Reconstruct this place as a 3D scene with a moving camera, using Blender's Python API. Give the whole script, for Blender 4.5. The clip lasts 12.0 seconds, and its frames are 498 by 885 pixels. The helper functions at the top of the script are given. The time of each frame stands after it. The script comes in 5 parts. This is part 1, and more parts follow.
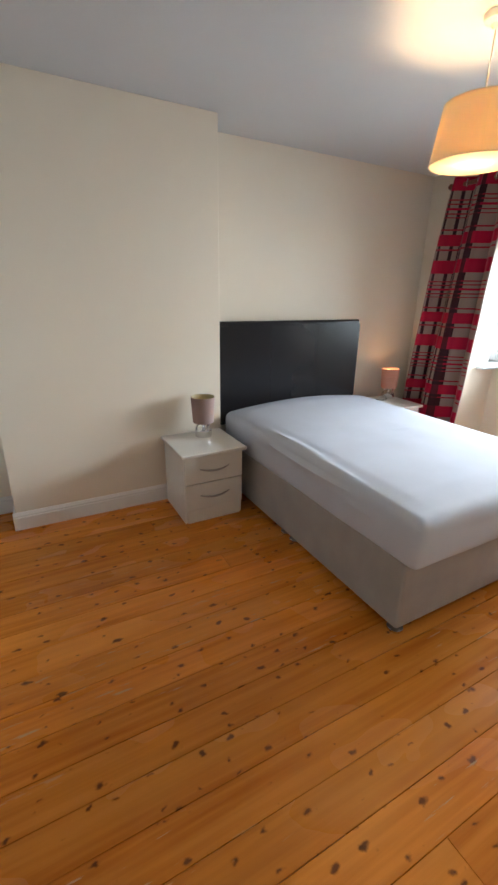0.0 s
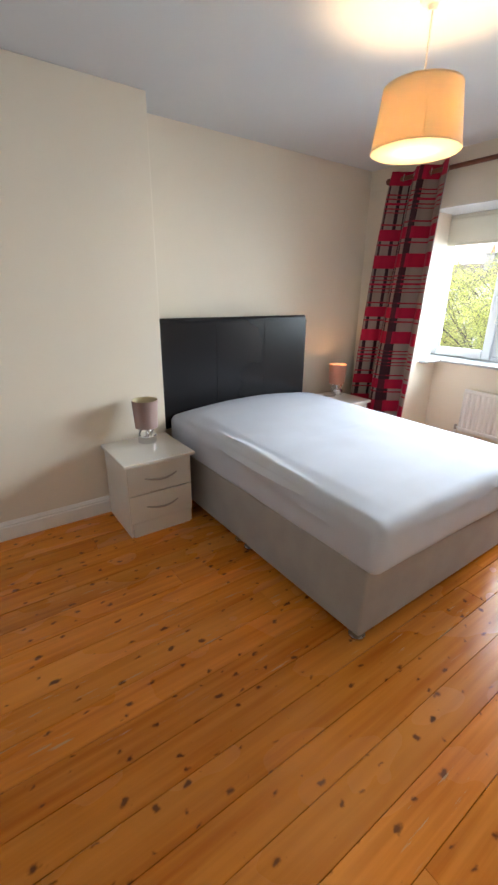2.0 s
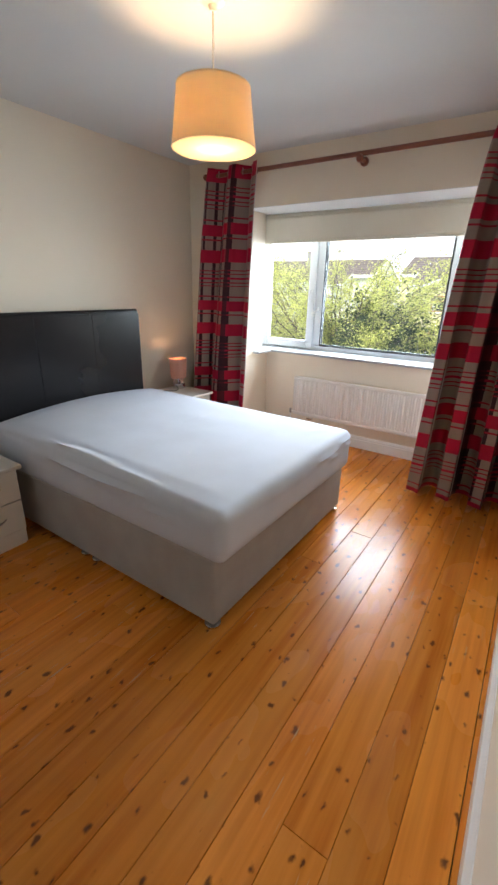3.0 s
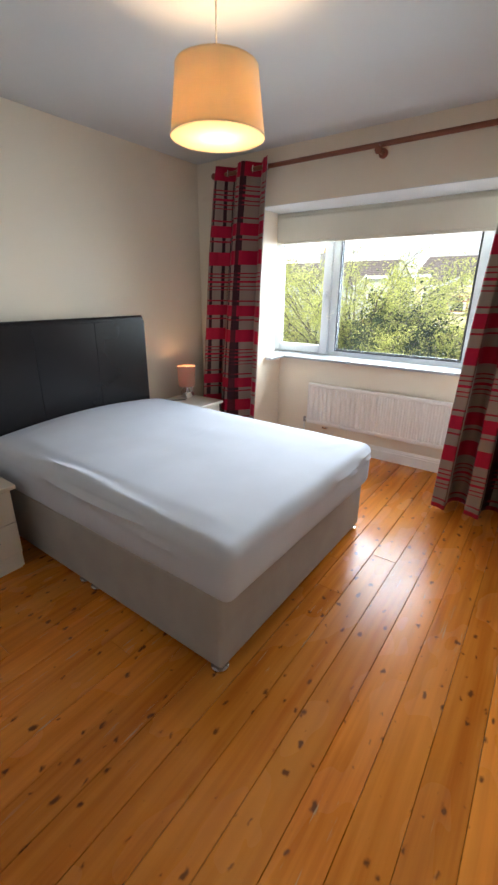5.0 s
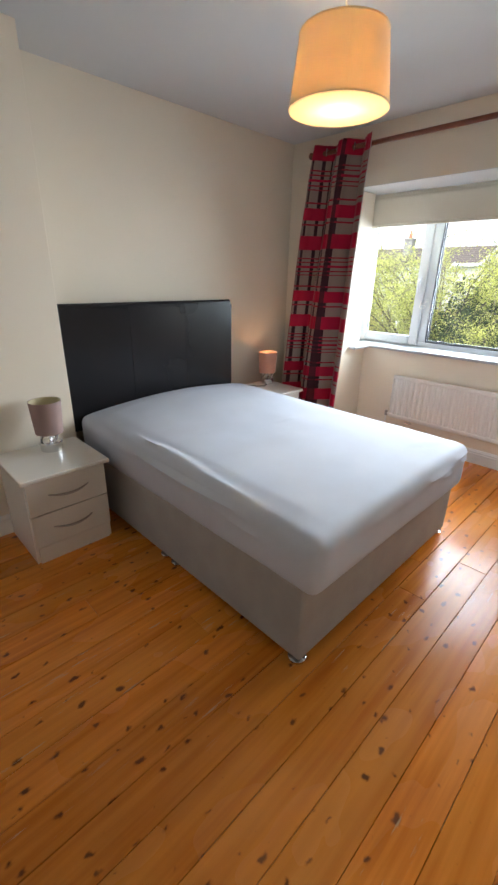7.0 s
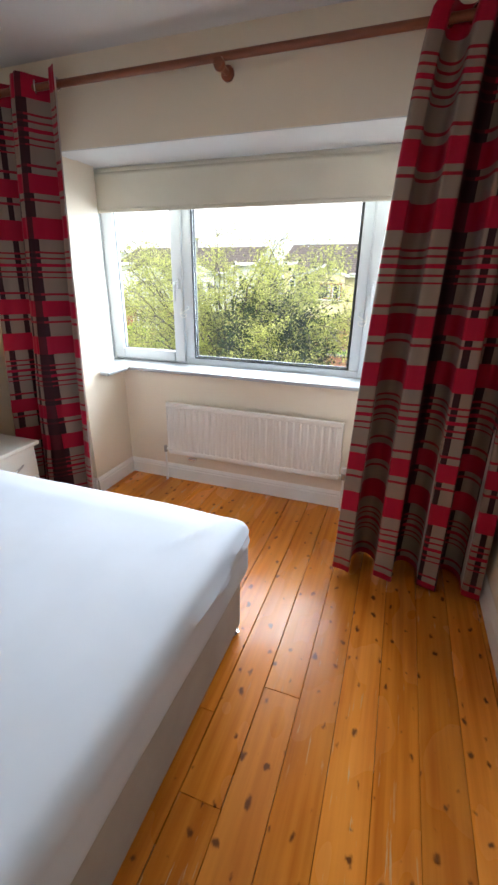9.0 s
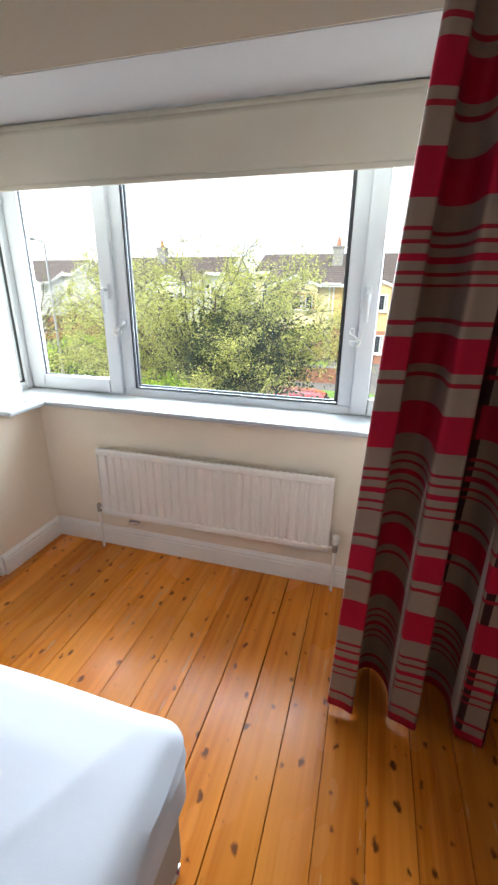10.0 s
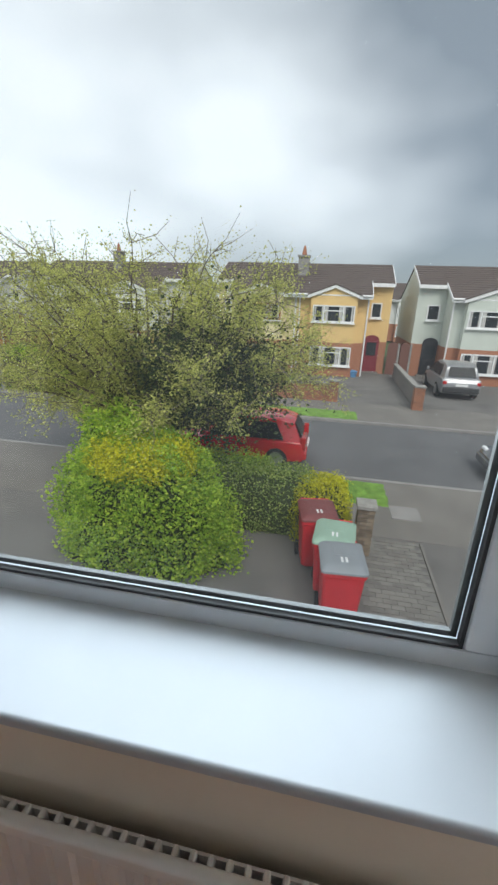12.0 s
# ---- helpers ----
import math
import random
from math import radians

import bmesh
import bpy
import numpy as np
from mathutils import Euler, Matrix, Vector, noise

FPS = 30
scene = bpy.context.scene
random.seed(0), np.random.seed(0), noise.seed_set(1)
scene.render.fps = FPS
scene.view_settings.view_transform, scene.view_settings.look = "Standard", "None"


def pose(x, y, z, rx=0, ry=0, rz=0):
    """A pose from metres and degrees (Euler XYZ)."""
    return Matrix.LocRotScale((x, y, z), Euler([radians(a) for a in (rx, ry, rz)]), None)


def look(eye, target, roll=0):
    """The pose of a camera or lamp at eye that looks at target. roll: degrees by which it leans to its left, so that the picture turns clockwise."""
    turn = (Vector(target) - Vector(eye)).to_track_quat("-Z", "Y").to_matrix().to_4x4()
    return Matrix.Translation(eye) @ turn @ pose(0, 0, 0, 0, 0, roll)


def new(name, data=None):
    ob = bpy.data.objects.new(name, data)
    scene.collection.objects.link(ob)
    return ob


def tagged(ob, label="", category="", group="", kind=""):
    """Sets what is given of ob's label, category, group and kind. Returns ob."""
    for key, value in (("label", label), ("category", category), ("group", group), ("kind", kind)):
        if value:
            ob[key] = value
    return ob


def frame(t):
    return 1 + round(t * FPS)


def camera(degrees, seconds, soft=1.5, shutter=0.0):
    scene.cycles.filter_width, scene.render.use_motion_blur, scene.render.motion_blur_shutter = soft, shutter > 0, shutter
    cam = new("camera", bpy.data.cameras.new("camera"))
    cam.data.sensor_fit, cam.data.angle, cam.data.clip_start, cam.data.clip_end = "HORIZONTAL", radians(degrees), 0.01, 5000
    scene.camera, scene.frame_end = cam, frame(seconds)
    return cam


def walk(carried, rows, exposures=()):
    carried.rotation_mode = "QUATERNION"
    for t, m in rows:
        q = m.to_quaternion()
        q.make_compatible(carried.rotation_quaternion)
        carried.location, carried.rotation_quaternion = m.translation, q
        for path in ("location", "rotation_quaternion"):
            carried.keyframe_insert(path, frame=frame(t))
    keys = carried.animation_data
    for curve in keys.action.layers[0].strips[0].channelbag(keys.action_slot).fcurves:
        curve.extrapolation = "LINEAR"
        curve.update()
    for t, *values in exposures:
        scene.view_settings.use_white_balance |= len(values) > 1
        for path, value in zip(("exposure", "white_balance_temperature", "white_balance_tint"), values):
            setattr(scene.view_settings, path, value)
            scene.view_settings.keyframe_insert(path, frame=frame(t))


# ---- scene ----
cam = camera(62.3, 12.0, soft=2.6)
PATH = [
    (0, (-0.028, -0.065, 1.464), (0.867, 1.591, 0.789), 0.9),
    (0.5, (-0.021, 0.076, 1.46), (0.686, 1.825, 0.797), 0.5),
    (1, (-0.037, 0.133, 1.474), (0.552, 1.928, 0.819), 0.2),
    (1.5, (0.019, 0.117, 1.465), (0.795, 1.835, 0.798), 0.4),
    (2, (0.064, 0.055, 1.449), (1.156, 1.585, 0.766), 0.7),
    (2.5, (0.098, 0.01, 1.452), (1.474, 1.286, 0.761), 1.2),
    (3, (0.161, -0.003, 1.455), (1.714, 1.044, 0.755), 1.4),
    (3.2, (0.217, -0.003, 1.456), (1.813, 0.97, 0.75), 1.3),
    (4.8, (0.348, 0.087, 1.455), (1.912, 1.136, 0.779), 0.4),
    (5, (0.343, 0.107, 1.458), (1.863, 1.21, 0.769), 0.4),
    (5.5, (0.314, 0.127, 1.451), (1.717, 1.374, 0.759), 0.3),
    (6, (0.271, 0.156, 1.447), (1.565, 1.511, 0.747), 0.4),
    (6.5, (0.255, 0.164, 1.445), (1.502, 1.558, 0.737), 0.4),
    (6.7, (0.26, 0.181, 1.446), (1.515, 1.558, 0.719), 0.7),
    (8.3, (0.846, 0.39, 1.414), (2.51, 1.238, 0.696), 1.0),
    (8.5, (1.005, 0.395, 1.435), (2.698, 1.172, 0.707), 0.9),
    (9, (1.345, 0.416, 1.477), (3.098, 1.035, 0.739), 0.8),
    (9.5, (1.717, 0.512, 1.428), (3.517, 1.042, 0.734), 1.2),
    (10, (2.101, 0.58, 1.453), (3.903, 1.097, 0.758), 0.7),
    (10.5, (2.483, 0.632, 1.477), (4.29, 1.149, 0.796), 1.1),
    (11, (2.871, 0.746, 1.49), (4.682, 1.239, 0.799), 1.5),
    (11.5, (3.203, 0.879, 1.495), (5.028, 1.321, 0.804), 1.9),
    (12, (3.491, 1.009, 1.526), (5.346, 1.359, 0.864), 2.0),
]
EXPOSURES = [(0, 1.38), (0.5, 1.66), (1.5, 1.74), (2.0, 1.54), (3.0, 1.25), (5.0, 1.2), (6.5, 1.22), (8.5, 1.14), (9.5, 1.02), (10.5, 0.76), (11.0, 0.28), (11.5, -0.2), (12, -0.45)]
walk(cam, [(t, look(eye, target, roll)) for t, eye, target, roll in PATH], EXPOSURES)

# ---- light: overcast daylight, a pendant and a bedside lamp ----
world = bpy.data.worlds.new("overcast_sky")
scene.world = world
world.use_nodes = True
wn, wl = world.node_tree.nodes, world.node_tree.links
wn.clear()
w_out, w_bg = wn.new("ShaderNodeOutputWorld"), wn.new("ShaderNodeBackground")
w_sky = wn.new("ShaderNodeTexSky")
w_sky.sky_type, w_sky.sun_disc = "NISHITA", False
w_sky.sun_elevation, w_sky.sun_rotation = radians(48), radians(250)
w_dim = wn.new("ShaderNodeVectorMath")
w_dim.operation = "SCALE"
w_dim.inputs["Scale"].default_value = 0.10
w_co = wn.new("ShaderNodeTexCoord")
w_map = wn.new("ShaderNodeMapping")
w_map.inputs["Scale"].default_value = (1.0, 1.0, 1.9)
w_map.inputs["Location"].default_value = (0.35, 0.1, 0.0)
w_noise = wn.new("ShaderNodeTexNoise")
w_noise.inputs["Scale"].default_value = 1.7
w_noise.inputs["Detail"].default_value = 3.5
w_noise.inputs["Roughness"].default_value = 0.45
w_ramp = wn.new("ShaderNodeValToRGB")
w_ramp.color_ramp.elements[0].position, w_ramp.color_ramp.elements[0].color = 0.38, (0.20, 0.228, 0.26, 1)
w_ramp.color_ramp.elements[1].position, w_ramp.color_ramp.elements[1].color = 0.84, (0.74, 0.77, 0.80, 1)
w_mix = wn.new("ShaderNodeMix")
w_mix.data_type = "RGBA"
w_mix.inputs["Factor"].default_value = 0.88
wl.new(w_sky.outputs["Color"], w_dim.inputs[0])
wl.new(w_co.outputs["Generated"], w_map.inputs["Vector"])
wl.new(w_map.outputs["Vector"], w_noise.inputs["Vector"])
# the cloud thins towards +y and overhead
w_lean = wn.new("ShaderNodeVectorMath")
w_lean.operation = "DOT_PRODUCT"
w_lean.inputs[1].default_value = (0.0, 0.58, 0.10)
w_sum = wn.new("ShaderNodeMath")
wl.new(w_co.outputs["Generated"], w_lean.inputs[0])
wl.new(w_lean.outputs["Value"], w_sum.inputs[0])
wl.new(w_noise.outputs["Fac"], w_sum.inputs[1])
wl.new(w_sum.outputs[0], w_ramp.inputs["Fac"])
wl.new(w_dim.outputs["Vector"], w_mix.inputs["A"])
wl.new(w_ramp.outputs["Color"], w_mix.inputs["B"])
wl.new(w_mix.outputs["Result"], w_bg.inputs["Color"])
w_bg.inputs["Strength"].default_value = 2.25
wl.new(w_bg.outputs["Background"], w_out.inputs["Surface"])


def lamp(name, kind, energy, color, m, **more):
    data = bpy.data.lights.new(name, kind)
    data.energy, data.color = energy, color
    for key, value in more.items():
        if key == "size":
            data.size = value
        elif key == "size_y":
            data.shape, data.size_y = "RECTANGLE", value
        elif key == "angle":
            data.angle = value
        elif key == "spread":
            data.spread = value
        elif key == "radius":
            data.shadow_soft_size = value
    ob = new(name, data)
    ob.matrix_world = m
    return ob


lamp("sun", "SUN", 4.2, (1.0, 0.96, 0.9), look((-20, -9, 26), (0, 0, 0)), angle=radians(36))
# the sky's light, in the window's opening
lamp("window_daylight", "AREA", 92.0, (0.80, 0.91, 1.0), look((4.80, 1.29, 1.58), (2.6, 1.29, 0.85)), size=3.0, size_y=1.25, spread=radians(132))
lamp("pendant_bulb", "POINT", 6.2, (1.0, 0.71, 0.43), pose(1.772, 1.299, 2.07), radius=0.036)
lamp("bedside_bulb", "POINT", 0.5, (1.0, 0.56, 0.24), pose(3.048, 2.785, 0.770), radius=0.014)


# ---- materials ----
def material(name, base, rough=0.6, metal=0.0, var=0.06, scale=6.0, bump=0.0, bump_scale=120.0, spec=0.5, alt=None, coat=0.0, stretch=(1, 1, 1), island=False):
    """A surface with two scales of variation: broad stains and fine relief."""
    m = bpy.data.materials.new(name)
    m.use_nodes = True
    n, l = m.node_tree.nodes, m.node_tree.links
    b = n["Principled BSDF"]
    b.inputs["Roughness"].default_value, b.inputs["Metallic"].default_value = rough, metal
    b.inputs["Specular IOR Level"].default_value = spec
    b.inputs["Coat Weight"].default_value = coat
    co, mp = n.new("ShaderNodeTexCoord"), n.new("ShaderNodeMapping")
    mp.inputs["Scale"].default_value = stretch
    l.new(co.outputs["Object"], mp.inputs["Vector"])
    nz, fine = n.new("ShaderNodeTexNoise"), n.new("ShaderNodeTexNoise")
    nz.inputs["Scale"].default_value, nz.inputs["Detail"].default_value = scale, 4
    fine.inputs["Scale"].default_value, fine.inputs["Detail"].default_value = bump_scale, 3
    l.new(mp.outputs["Vector"], nz.inputs["Vector"])
    l.new(mp.outputs["Vector"], fine.inputs["Vector"])
    mix = n.new("ShaderNodeMix")
    mix.data_type = "RGBA"
    dark = alt if alt else tuple(max(0.0, c * (1 - 2.2 * var)) for c in base)
    mix.inputs["A"].default_value, mix.inputs["B"].default_value = (*dark, 1), (*base, 1)
    ramp = n.new("ShaderNodeMapRange")
    ramp.inputs["From Min"].default_value, ramp.inputs["From Max"].default_value = 0.3, 0.66
    if island:
        geo, add = n.new("ShaderNodeNewGeometry"), n.new("ShaderNodeMath")
        add.operation = "MULTIPLY_ADD"
        add.inputs[1].default_value, add.inputs[2].default_value = 0.55, -0.27
        plus = n.new("ShaderNodeMath")
        l.new(geo.outputs["Random Per Island"], add.inputs[0])
        l.new(add.outputs[0], plus.inputs[0])
        l.new(nz.outputs["Fac"], plus.inputs[1])
        l.new(plus.outputs[0], ramp.inputs["Value"])
    else:
        l.new(nz.outputs["Fac"], ramp.inputs["Value"])
    l.new(ramp.outputs["Result"], mix.inputs["Factor"])
    l.new(mix.outputs["Result"], b.inputs["Base Color"])
    if bump:
        bp = n.new("ShaderNodeBump")
        bp.inputs["Strength"].default_value, bp.inputs["Distance"].default_value = bump, 0.004
        l.new(fine.outputs["Fac"], bp.inputs["Height"])
        l.new(bp.outputs["Normal"], b.inputs["Normal"])
    return m


def pine():
    """Varnished pine: long grain, growth rings, dark knots, worn pale streaks; each board differs."""
    m = bpy.data.materials.new("varnished_pine")
    m.use_nodes = True
    n, l = m.node_tree.nodes, m.node_tree.links
    b = n["Principled BSDF"]
    co, info = n.new("ShaderNodeTexCoord"), n.new("ShaderNodeObjectInfo")
    off = n.new("ShaderNodeVectorMath")
    off.operation = "MULTIPLY_ADD"
    off.inputs[1].default_value, off.inputs[2].default_value = (37.0, 11.0, 5.0), (0, 0, 0)
    l.new(info.outputs["Random"], off.inputs[0])
    l.new(co.outputs["Object"], off.inputs[2])

    def mapped(scale):
        mp = n.new("ShaderNodeMapping")
        mp.inputs["Scale"].default_value = scale
        l.new(off.outputs["Vector"], mp.inputs["Vector"])
        return mp

    def noise_node(scale, detail, src, rough=0.5):
        t = n.new("ShaderNodeTexNoise")
        t.inputs["Scale"].default_value, t.inputs["Detail"].default_value, t.inputs["Roughness"].default_value = scale, detail, rough
        l.new(src.outputs["Vector"], t.inputs["Vector"])
        return t

    def span(src, a, c, d=0.0, e=1.0):
        r = n.new("ShaderNodeMapRange")
        r.inputs["From Min"].default_value, r.inputs["From Max"].default_value = a, c
        r.inputs["To Min"].default_value, r.inputs["To Max"].default_value = d, e
        l.new(src, r.inputs["Value"])
        return r.outputs["Result"]

    def blend(fac, a, c):
        x = n.new("ShaderNodeMix")
        x.data_type = "RGBA"
        l.new(fac, x.inputs["Factor"])
        if isinstance(a, tuple):
            x.inputs["A"].default_value = (*a, 1)
        else:
            l.new(a, x.inputs["A"])
        x.inputs["B"].default_value = (*c, 1)
        return x.outputs["Result"]

    grain = noise_node(1.0, 5, mapped((1.6, 38.0, 30.0)))
    broad = noise_node(1.0, 3, mapped((1.1, 5.0, 5.0)))
    col = blend(span(grain.outputs["Fac"], 0.35, 0.68), (0.68, 0.225, 0.027), (0.50, 0.138, 0.013))
    col = blend(span(broad.outputs["Fac"], 0.42, 0.75, 0.0, 0.75), col, (0.74, 0.29, 0.048))
    tone = n.new("ShaderNodeHueSaturation")
    l.new(span(info.outputs["Random"], 0, 1, 0.82, 1.14), tone.inputs["Value"])
    l.new(col, tone.inputs["Color"])
    # knots: few, oval, with a dark heart
    vor = n.new("ShaderNodeTexVoronoi")
    vor.voronoi_dimensions = "2D"
    vor.inputs["Scale"].default_value = 1.0
    warp = mapped((8.5, 13.0, 0.01))
    wob = noise_node(1.0, 2, mapped((28.0, 40.0, 1.0)))
    bent = n.new("ShaderNodeVectorMath")
    bent.operation = "MULTIPLY_ADD"
    bent.inputs[1].default_value = (0.42, 0.30, 0.0)
    l.new(wob.outputs["Color"], bent.inputs[0])
    l.new(warp.outputs["Vector"], bent.inputs[2])
    l.new(bent.outputs["Vector"], vor.inputs["Vector"])
    pick = n.new("ShaderNodeSeparateColor")
    l.new(vor.outputs["Color"], pick.inputs["Color"])
    size = span(pick.outputs["Red"], 0.22, 1.0, 0.0, 0.138)
    near = n.new("ShaderNodeMath")
    near.operation = "SUBTRACT"
    l.new(size, near.inputs[0])
    l.new(vor.outputs["Distance"], near.inputs[1])
    col = blend(span(near.outputs[0], -0.05, 0.05, 0.0, 0.55), tone.outputs["Color"], (0.24, 0.065, 0.010))
    col = blend(span(near.outputs[0], -0.012, 0.06, 0.0, 0.88), col, (0.105, 0.032, 0.010))
    # pale wear where the varnish has gone
    wear = noise_node(1.0, 4, mapped((5.0, 60.0, 1.0)), 0.6)
    place = noise_node(1.0, 2, mapped((0.9, 1.7, 1.0)))
    mul = n.new("ShaderNodeMath")
    mul.operation = "MULTIPLY"
    l.new(span(wear.outputs["Fac"], 0.635, 0.68), mul.inputs[0])
    l.new(span(place.outputs["Fac"], 0.47, 0.56, 0.0, 0.7), mul.inputs[1])
    col = blend(mul.outputs[0], col, (0.52, 0.38, 0.22))
    l.new(col, b.inputs["Base Color"])
    scuff = noise_node(1.0, 2, mapped((2.0, 4.0, 1.0)))
    l.new(span(scuff.outputs["Fac"], 0.3, 0.7, 0.17, 0.34), b.inputs["Roughness"])
    b.inputs["Specular IOR Level"].default_value = 0.26
    bp = n.new("ShaderNodeBump")
    bp.inputs["Strength"].default_value, bp.inputs["Distance"].default_value = 0.16, 0.004
    l.new(grain.outputs["Fac"], bp.inputs["Height"])
    l.new(bp.outputs["Normal"], b.inputs["Normal"])
    return m


def stripes():
    """Woven curtain: crimson and taupe bands with thin red lines, dark warp stripes across the taupe, two deepened with
    fold shade.
    """
    m = bpy.data.materials.new("striped_curtain_cloth")
    m.use_nodes = True
    n, l = m.node_tree.nodes, m.node_tree.links
    b = n["Principled BSDF"]
    uv, sep = n.new("ShaderNodeUVMap"), n.new("ShaderNodeSeparateXYZ")
    l.new(uv.outputs["UV"], sep.inputs["Vector"])

    def calc(op, a, c=0.0):
        x = n.new("ShaderNodeMath")
        x.operation = op
        for i, v in enumerate((a, c)):
            if isinstance(v, float):
                x.inputs[i].default_value = v
            else:
                l.new(v, x.inputs[i])
        return x.outputs[0]

    def steps(src, stops):
        r = n.new("ShaderNodeValToRGB")
        r.color_ramp.interpolation = "CONSTANT"
        e = r.color_ramp.elements
        e[0].position, e[0].color = stops[0][0], (*stops[0][1], 1)
        e[1].position, e[1].color = stops[1][0], (*stops[1][1], 1)
        for p, c in stops[2:]:
            q = e.new(p)
            q.color = (*c, 1)
        l.new(src, r.inputs["Fac"])
        return r.outputs["Color"]

    red, line, taupe = (0.39, 0.003, 0.034), (0.30, 0.008, 0.026), (0.27, 0.208, 0.178)
    fall = calc("FRACT", calc("DIVIDE", calc("SUBTRACT", 1.985, sep.outputs["Y"]), 0.645))
    bands = [(0.0, red), (0.137, taupe), (0.178, line), (0.196, taupe), (0.318, red), (0.487, taupe), (0.585, line), (0.598, taupe),
             (0.632, line), (0.645, taupe), (0.68, red), (0.71, taupe), (0.745, line), (0.758, taupe), (0.79, line), (0.803, taupe), (0.93, line), (0.95, taupe)]
    weft = steps(fall, bands)
    flag = [(p, (1.0, 1.0, 1.0) if c == taupe else (0.0, 0.0, 0.0)) for p, c in bands]
    is_taupe = steps(fall, flag)
    k, w = (1.0, 1.0, 1.0), (0.0, 0.0, 0.0)
    warp = steps(sep.outputs["X"], [(0.0, w), (0.40, k), (0.50, w), (0.615, k), (0.645, w), (0.70, k), (0.722, w), (0.785, k), (0.815, w), (0.875, k), (0.90, w), (0.955, k), (0.975, w)])
    both = n.new("ShaderNodeMix")
    both.data_type, both.blend_type = "RGBA", "MULTIPLY"
    both.inputs["Factor"].default_value = 1.0
    l.new(is_taupe, both.inputs["A"])
    l.new(warp, both.inputs["B"])
    dark = n.new("ShaderNodeMix")
    dark.data_type = "RGBA"
    l.new(both.outputs["Result"], dark.inputs["Factor"])
    l.new(weft, dark.inputs["A"])
    dark.inputs["B"].default_value = (0.030, 0.006, 0.012, 1)
    # fold shade painted onto dark warp: broad and narrow stripes run through every band
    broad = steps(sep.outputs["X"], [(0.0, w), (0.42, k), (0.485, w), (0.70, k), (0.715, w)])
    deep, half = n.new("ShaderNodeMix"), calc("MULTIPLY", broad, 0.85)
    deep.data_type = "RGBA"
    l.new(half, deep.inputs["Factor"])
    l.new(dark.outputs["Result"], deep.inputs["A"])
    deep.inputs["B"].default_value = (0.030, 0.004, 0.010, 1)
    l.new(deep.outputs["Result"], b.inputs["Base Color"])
    b.inputs["Roughness"].default_value = 0.55
    b.inputs["Specular IOR Level"].default_value = 0.22
    wv = n.new("ShaderNodeTexNoise")
    wv.inputs["Scale"].default_value = 260.0
    co = n.new("ShaderNodeTexCoord")
    l.new(co.outputs["Object"], wv.inputs["Vector"])
    bp = n.new("ShaderNodeBump")
    bp.inputs["Strength"].default_value, bp.inputs["Distance"].default_value = 0.2, 0.002
    l.new(wv.outputs["Fac"], bp.inputs["Height"])
    l.new(bp.outputs["Normal"], b.inputs["Normal"])
    return m


def shade_cloth(name, base, through_color, glow, share):
    """Lampshade cloth: it passes part of the bulb's light; lit from within it glows a little."""
    m = material(name, base, rough=0.8, var=0.04, bump=0.2, bump_scale=400)
    n, l = m.node_tree.nodes, m.node_tree.links
    b, out = n["Principled BSDF"], n["Material Output"]
    tr, mx = n.new("ShaderNodeBsdfTranslucent"), n.new("ShaderNodeMixShader")
    tr.inputs["Color"].default_value = (*through_color, 1)
    mx.inputs["Fac"].default_value = share
    l.new(b.outputs["BSDF"], mx.inputs[1])
    l.new(tr.outputs["BSDF"], mx.inputs[2])
    l.new(mx.outputs["Shader"], out.inputs["Surface"])
    if glow:
        b.inputs["Emission Color"].default_value, b.inputs["Emission Strength"].default_value = (*through_color, 1), glow
    return m


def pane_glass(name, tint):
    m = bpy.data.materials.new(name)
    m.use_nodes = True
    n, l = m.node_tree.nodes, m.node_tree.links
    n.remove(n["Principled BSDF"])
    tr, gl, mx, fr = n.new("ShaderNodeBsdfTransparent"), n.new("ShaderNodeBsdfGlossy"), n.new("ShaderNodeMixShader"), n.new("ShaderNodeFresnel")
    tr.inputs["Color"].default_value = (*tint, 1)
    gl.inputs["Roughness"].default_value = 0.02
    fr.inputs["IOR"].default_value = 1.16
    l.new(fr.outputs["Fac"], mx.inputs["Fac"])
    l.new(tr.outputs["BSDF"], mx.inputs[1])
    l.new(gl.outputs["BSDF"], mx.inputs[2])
    # glare haze put into the pane as a pale film, with thin dust and smears
    du, dm, nz, mr, co = n.new("ShaderNodeBsdfTranslucent"), n.new("ShaderNodeMixShader"), n.new("ShaderNodeTexNoise"), n.new("ShaderNodeMapRange"), n.new("ShaderNodeTexCoord")
    nz.inputs["Scale"].default_value, nz.inputs["Detail"].default_value = 2.2, 4
    mr.inputs["From Min"].default_value, mr.inputs["From Max"].default_value = 0.35, 0.7
    mr.inputs["To Min"].default_value, mr.inputs["To Max"].default_value = 0.0016, 0.005
    l.new(co.outputs["Object"], nz.inputs["Vector"])
    l.new(nz.outputs["Fac"], mr.inputs["Value"])
    l.new(mr.outputs["Result"], dm.inputs["Fac"])
    l.new(mx.outputs["Shader"], dm.inputs[1])
    l.new(du.outputs["BSDF"], dm.inputs[2])
    l.new(dm.outputs["Shader"], n["Material Output"].inputs["Surface"])
    return m


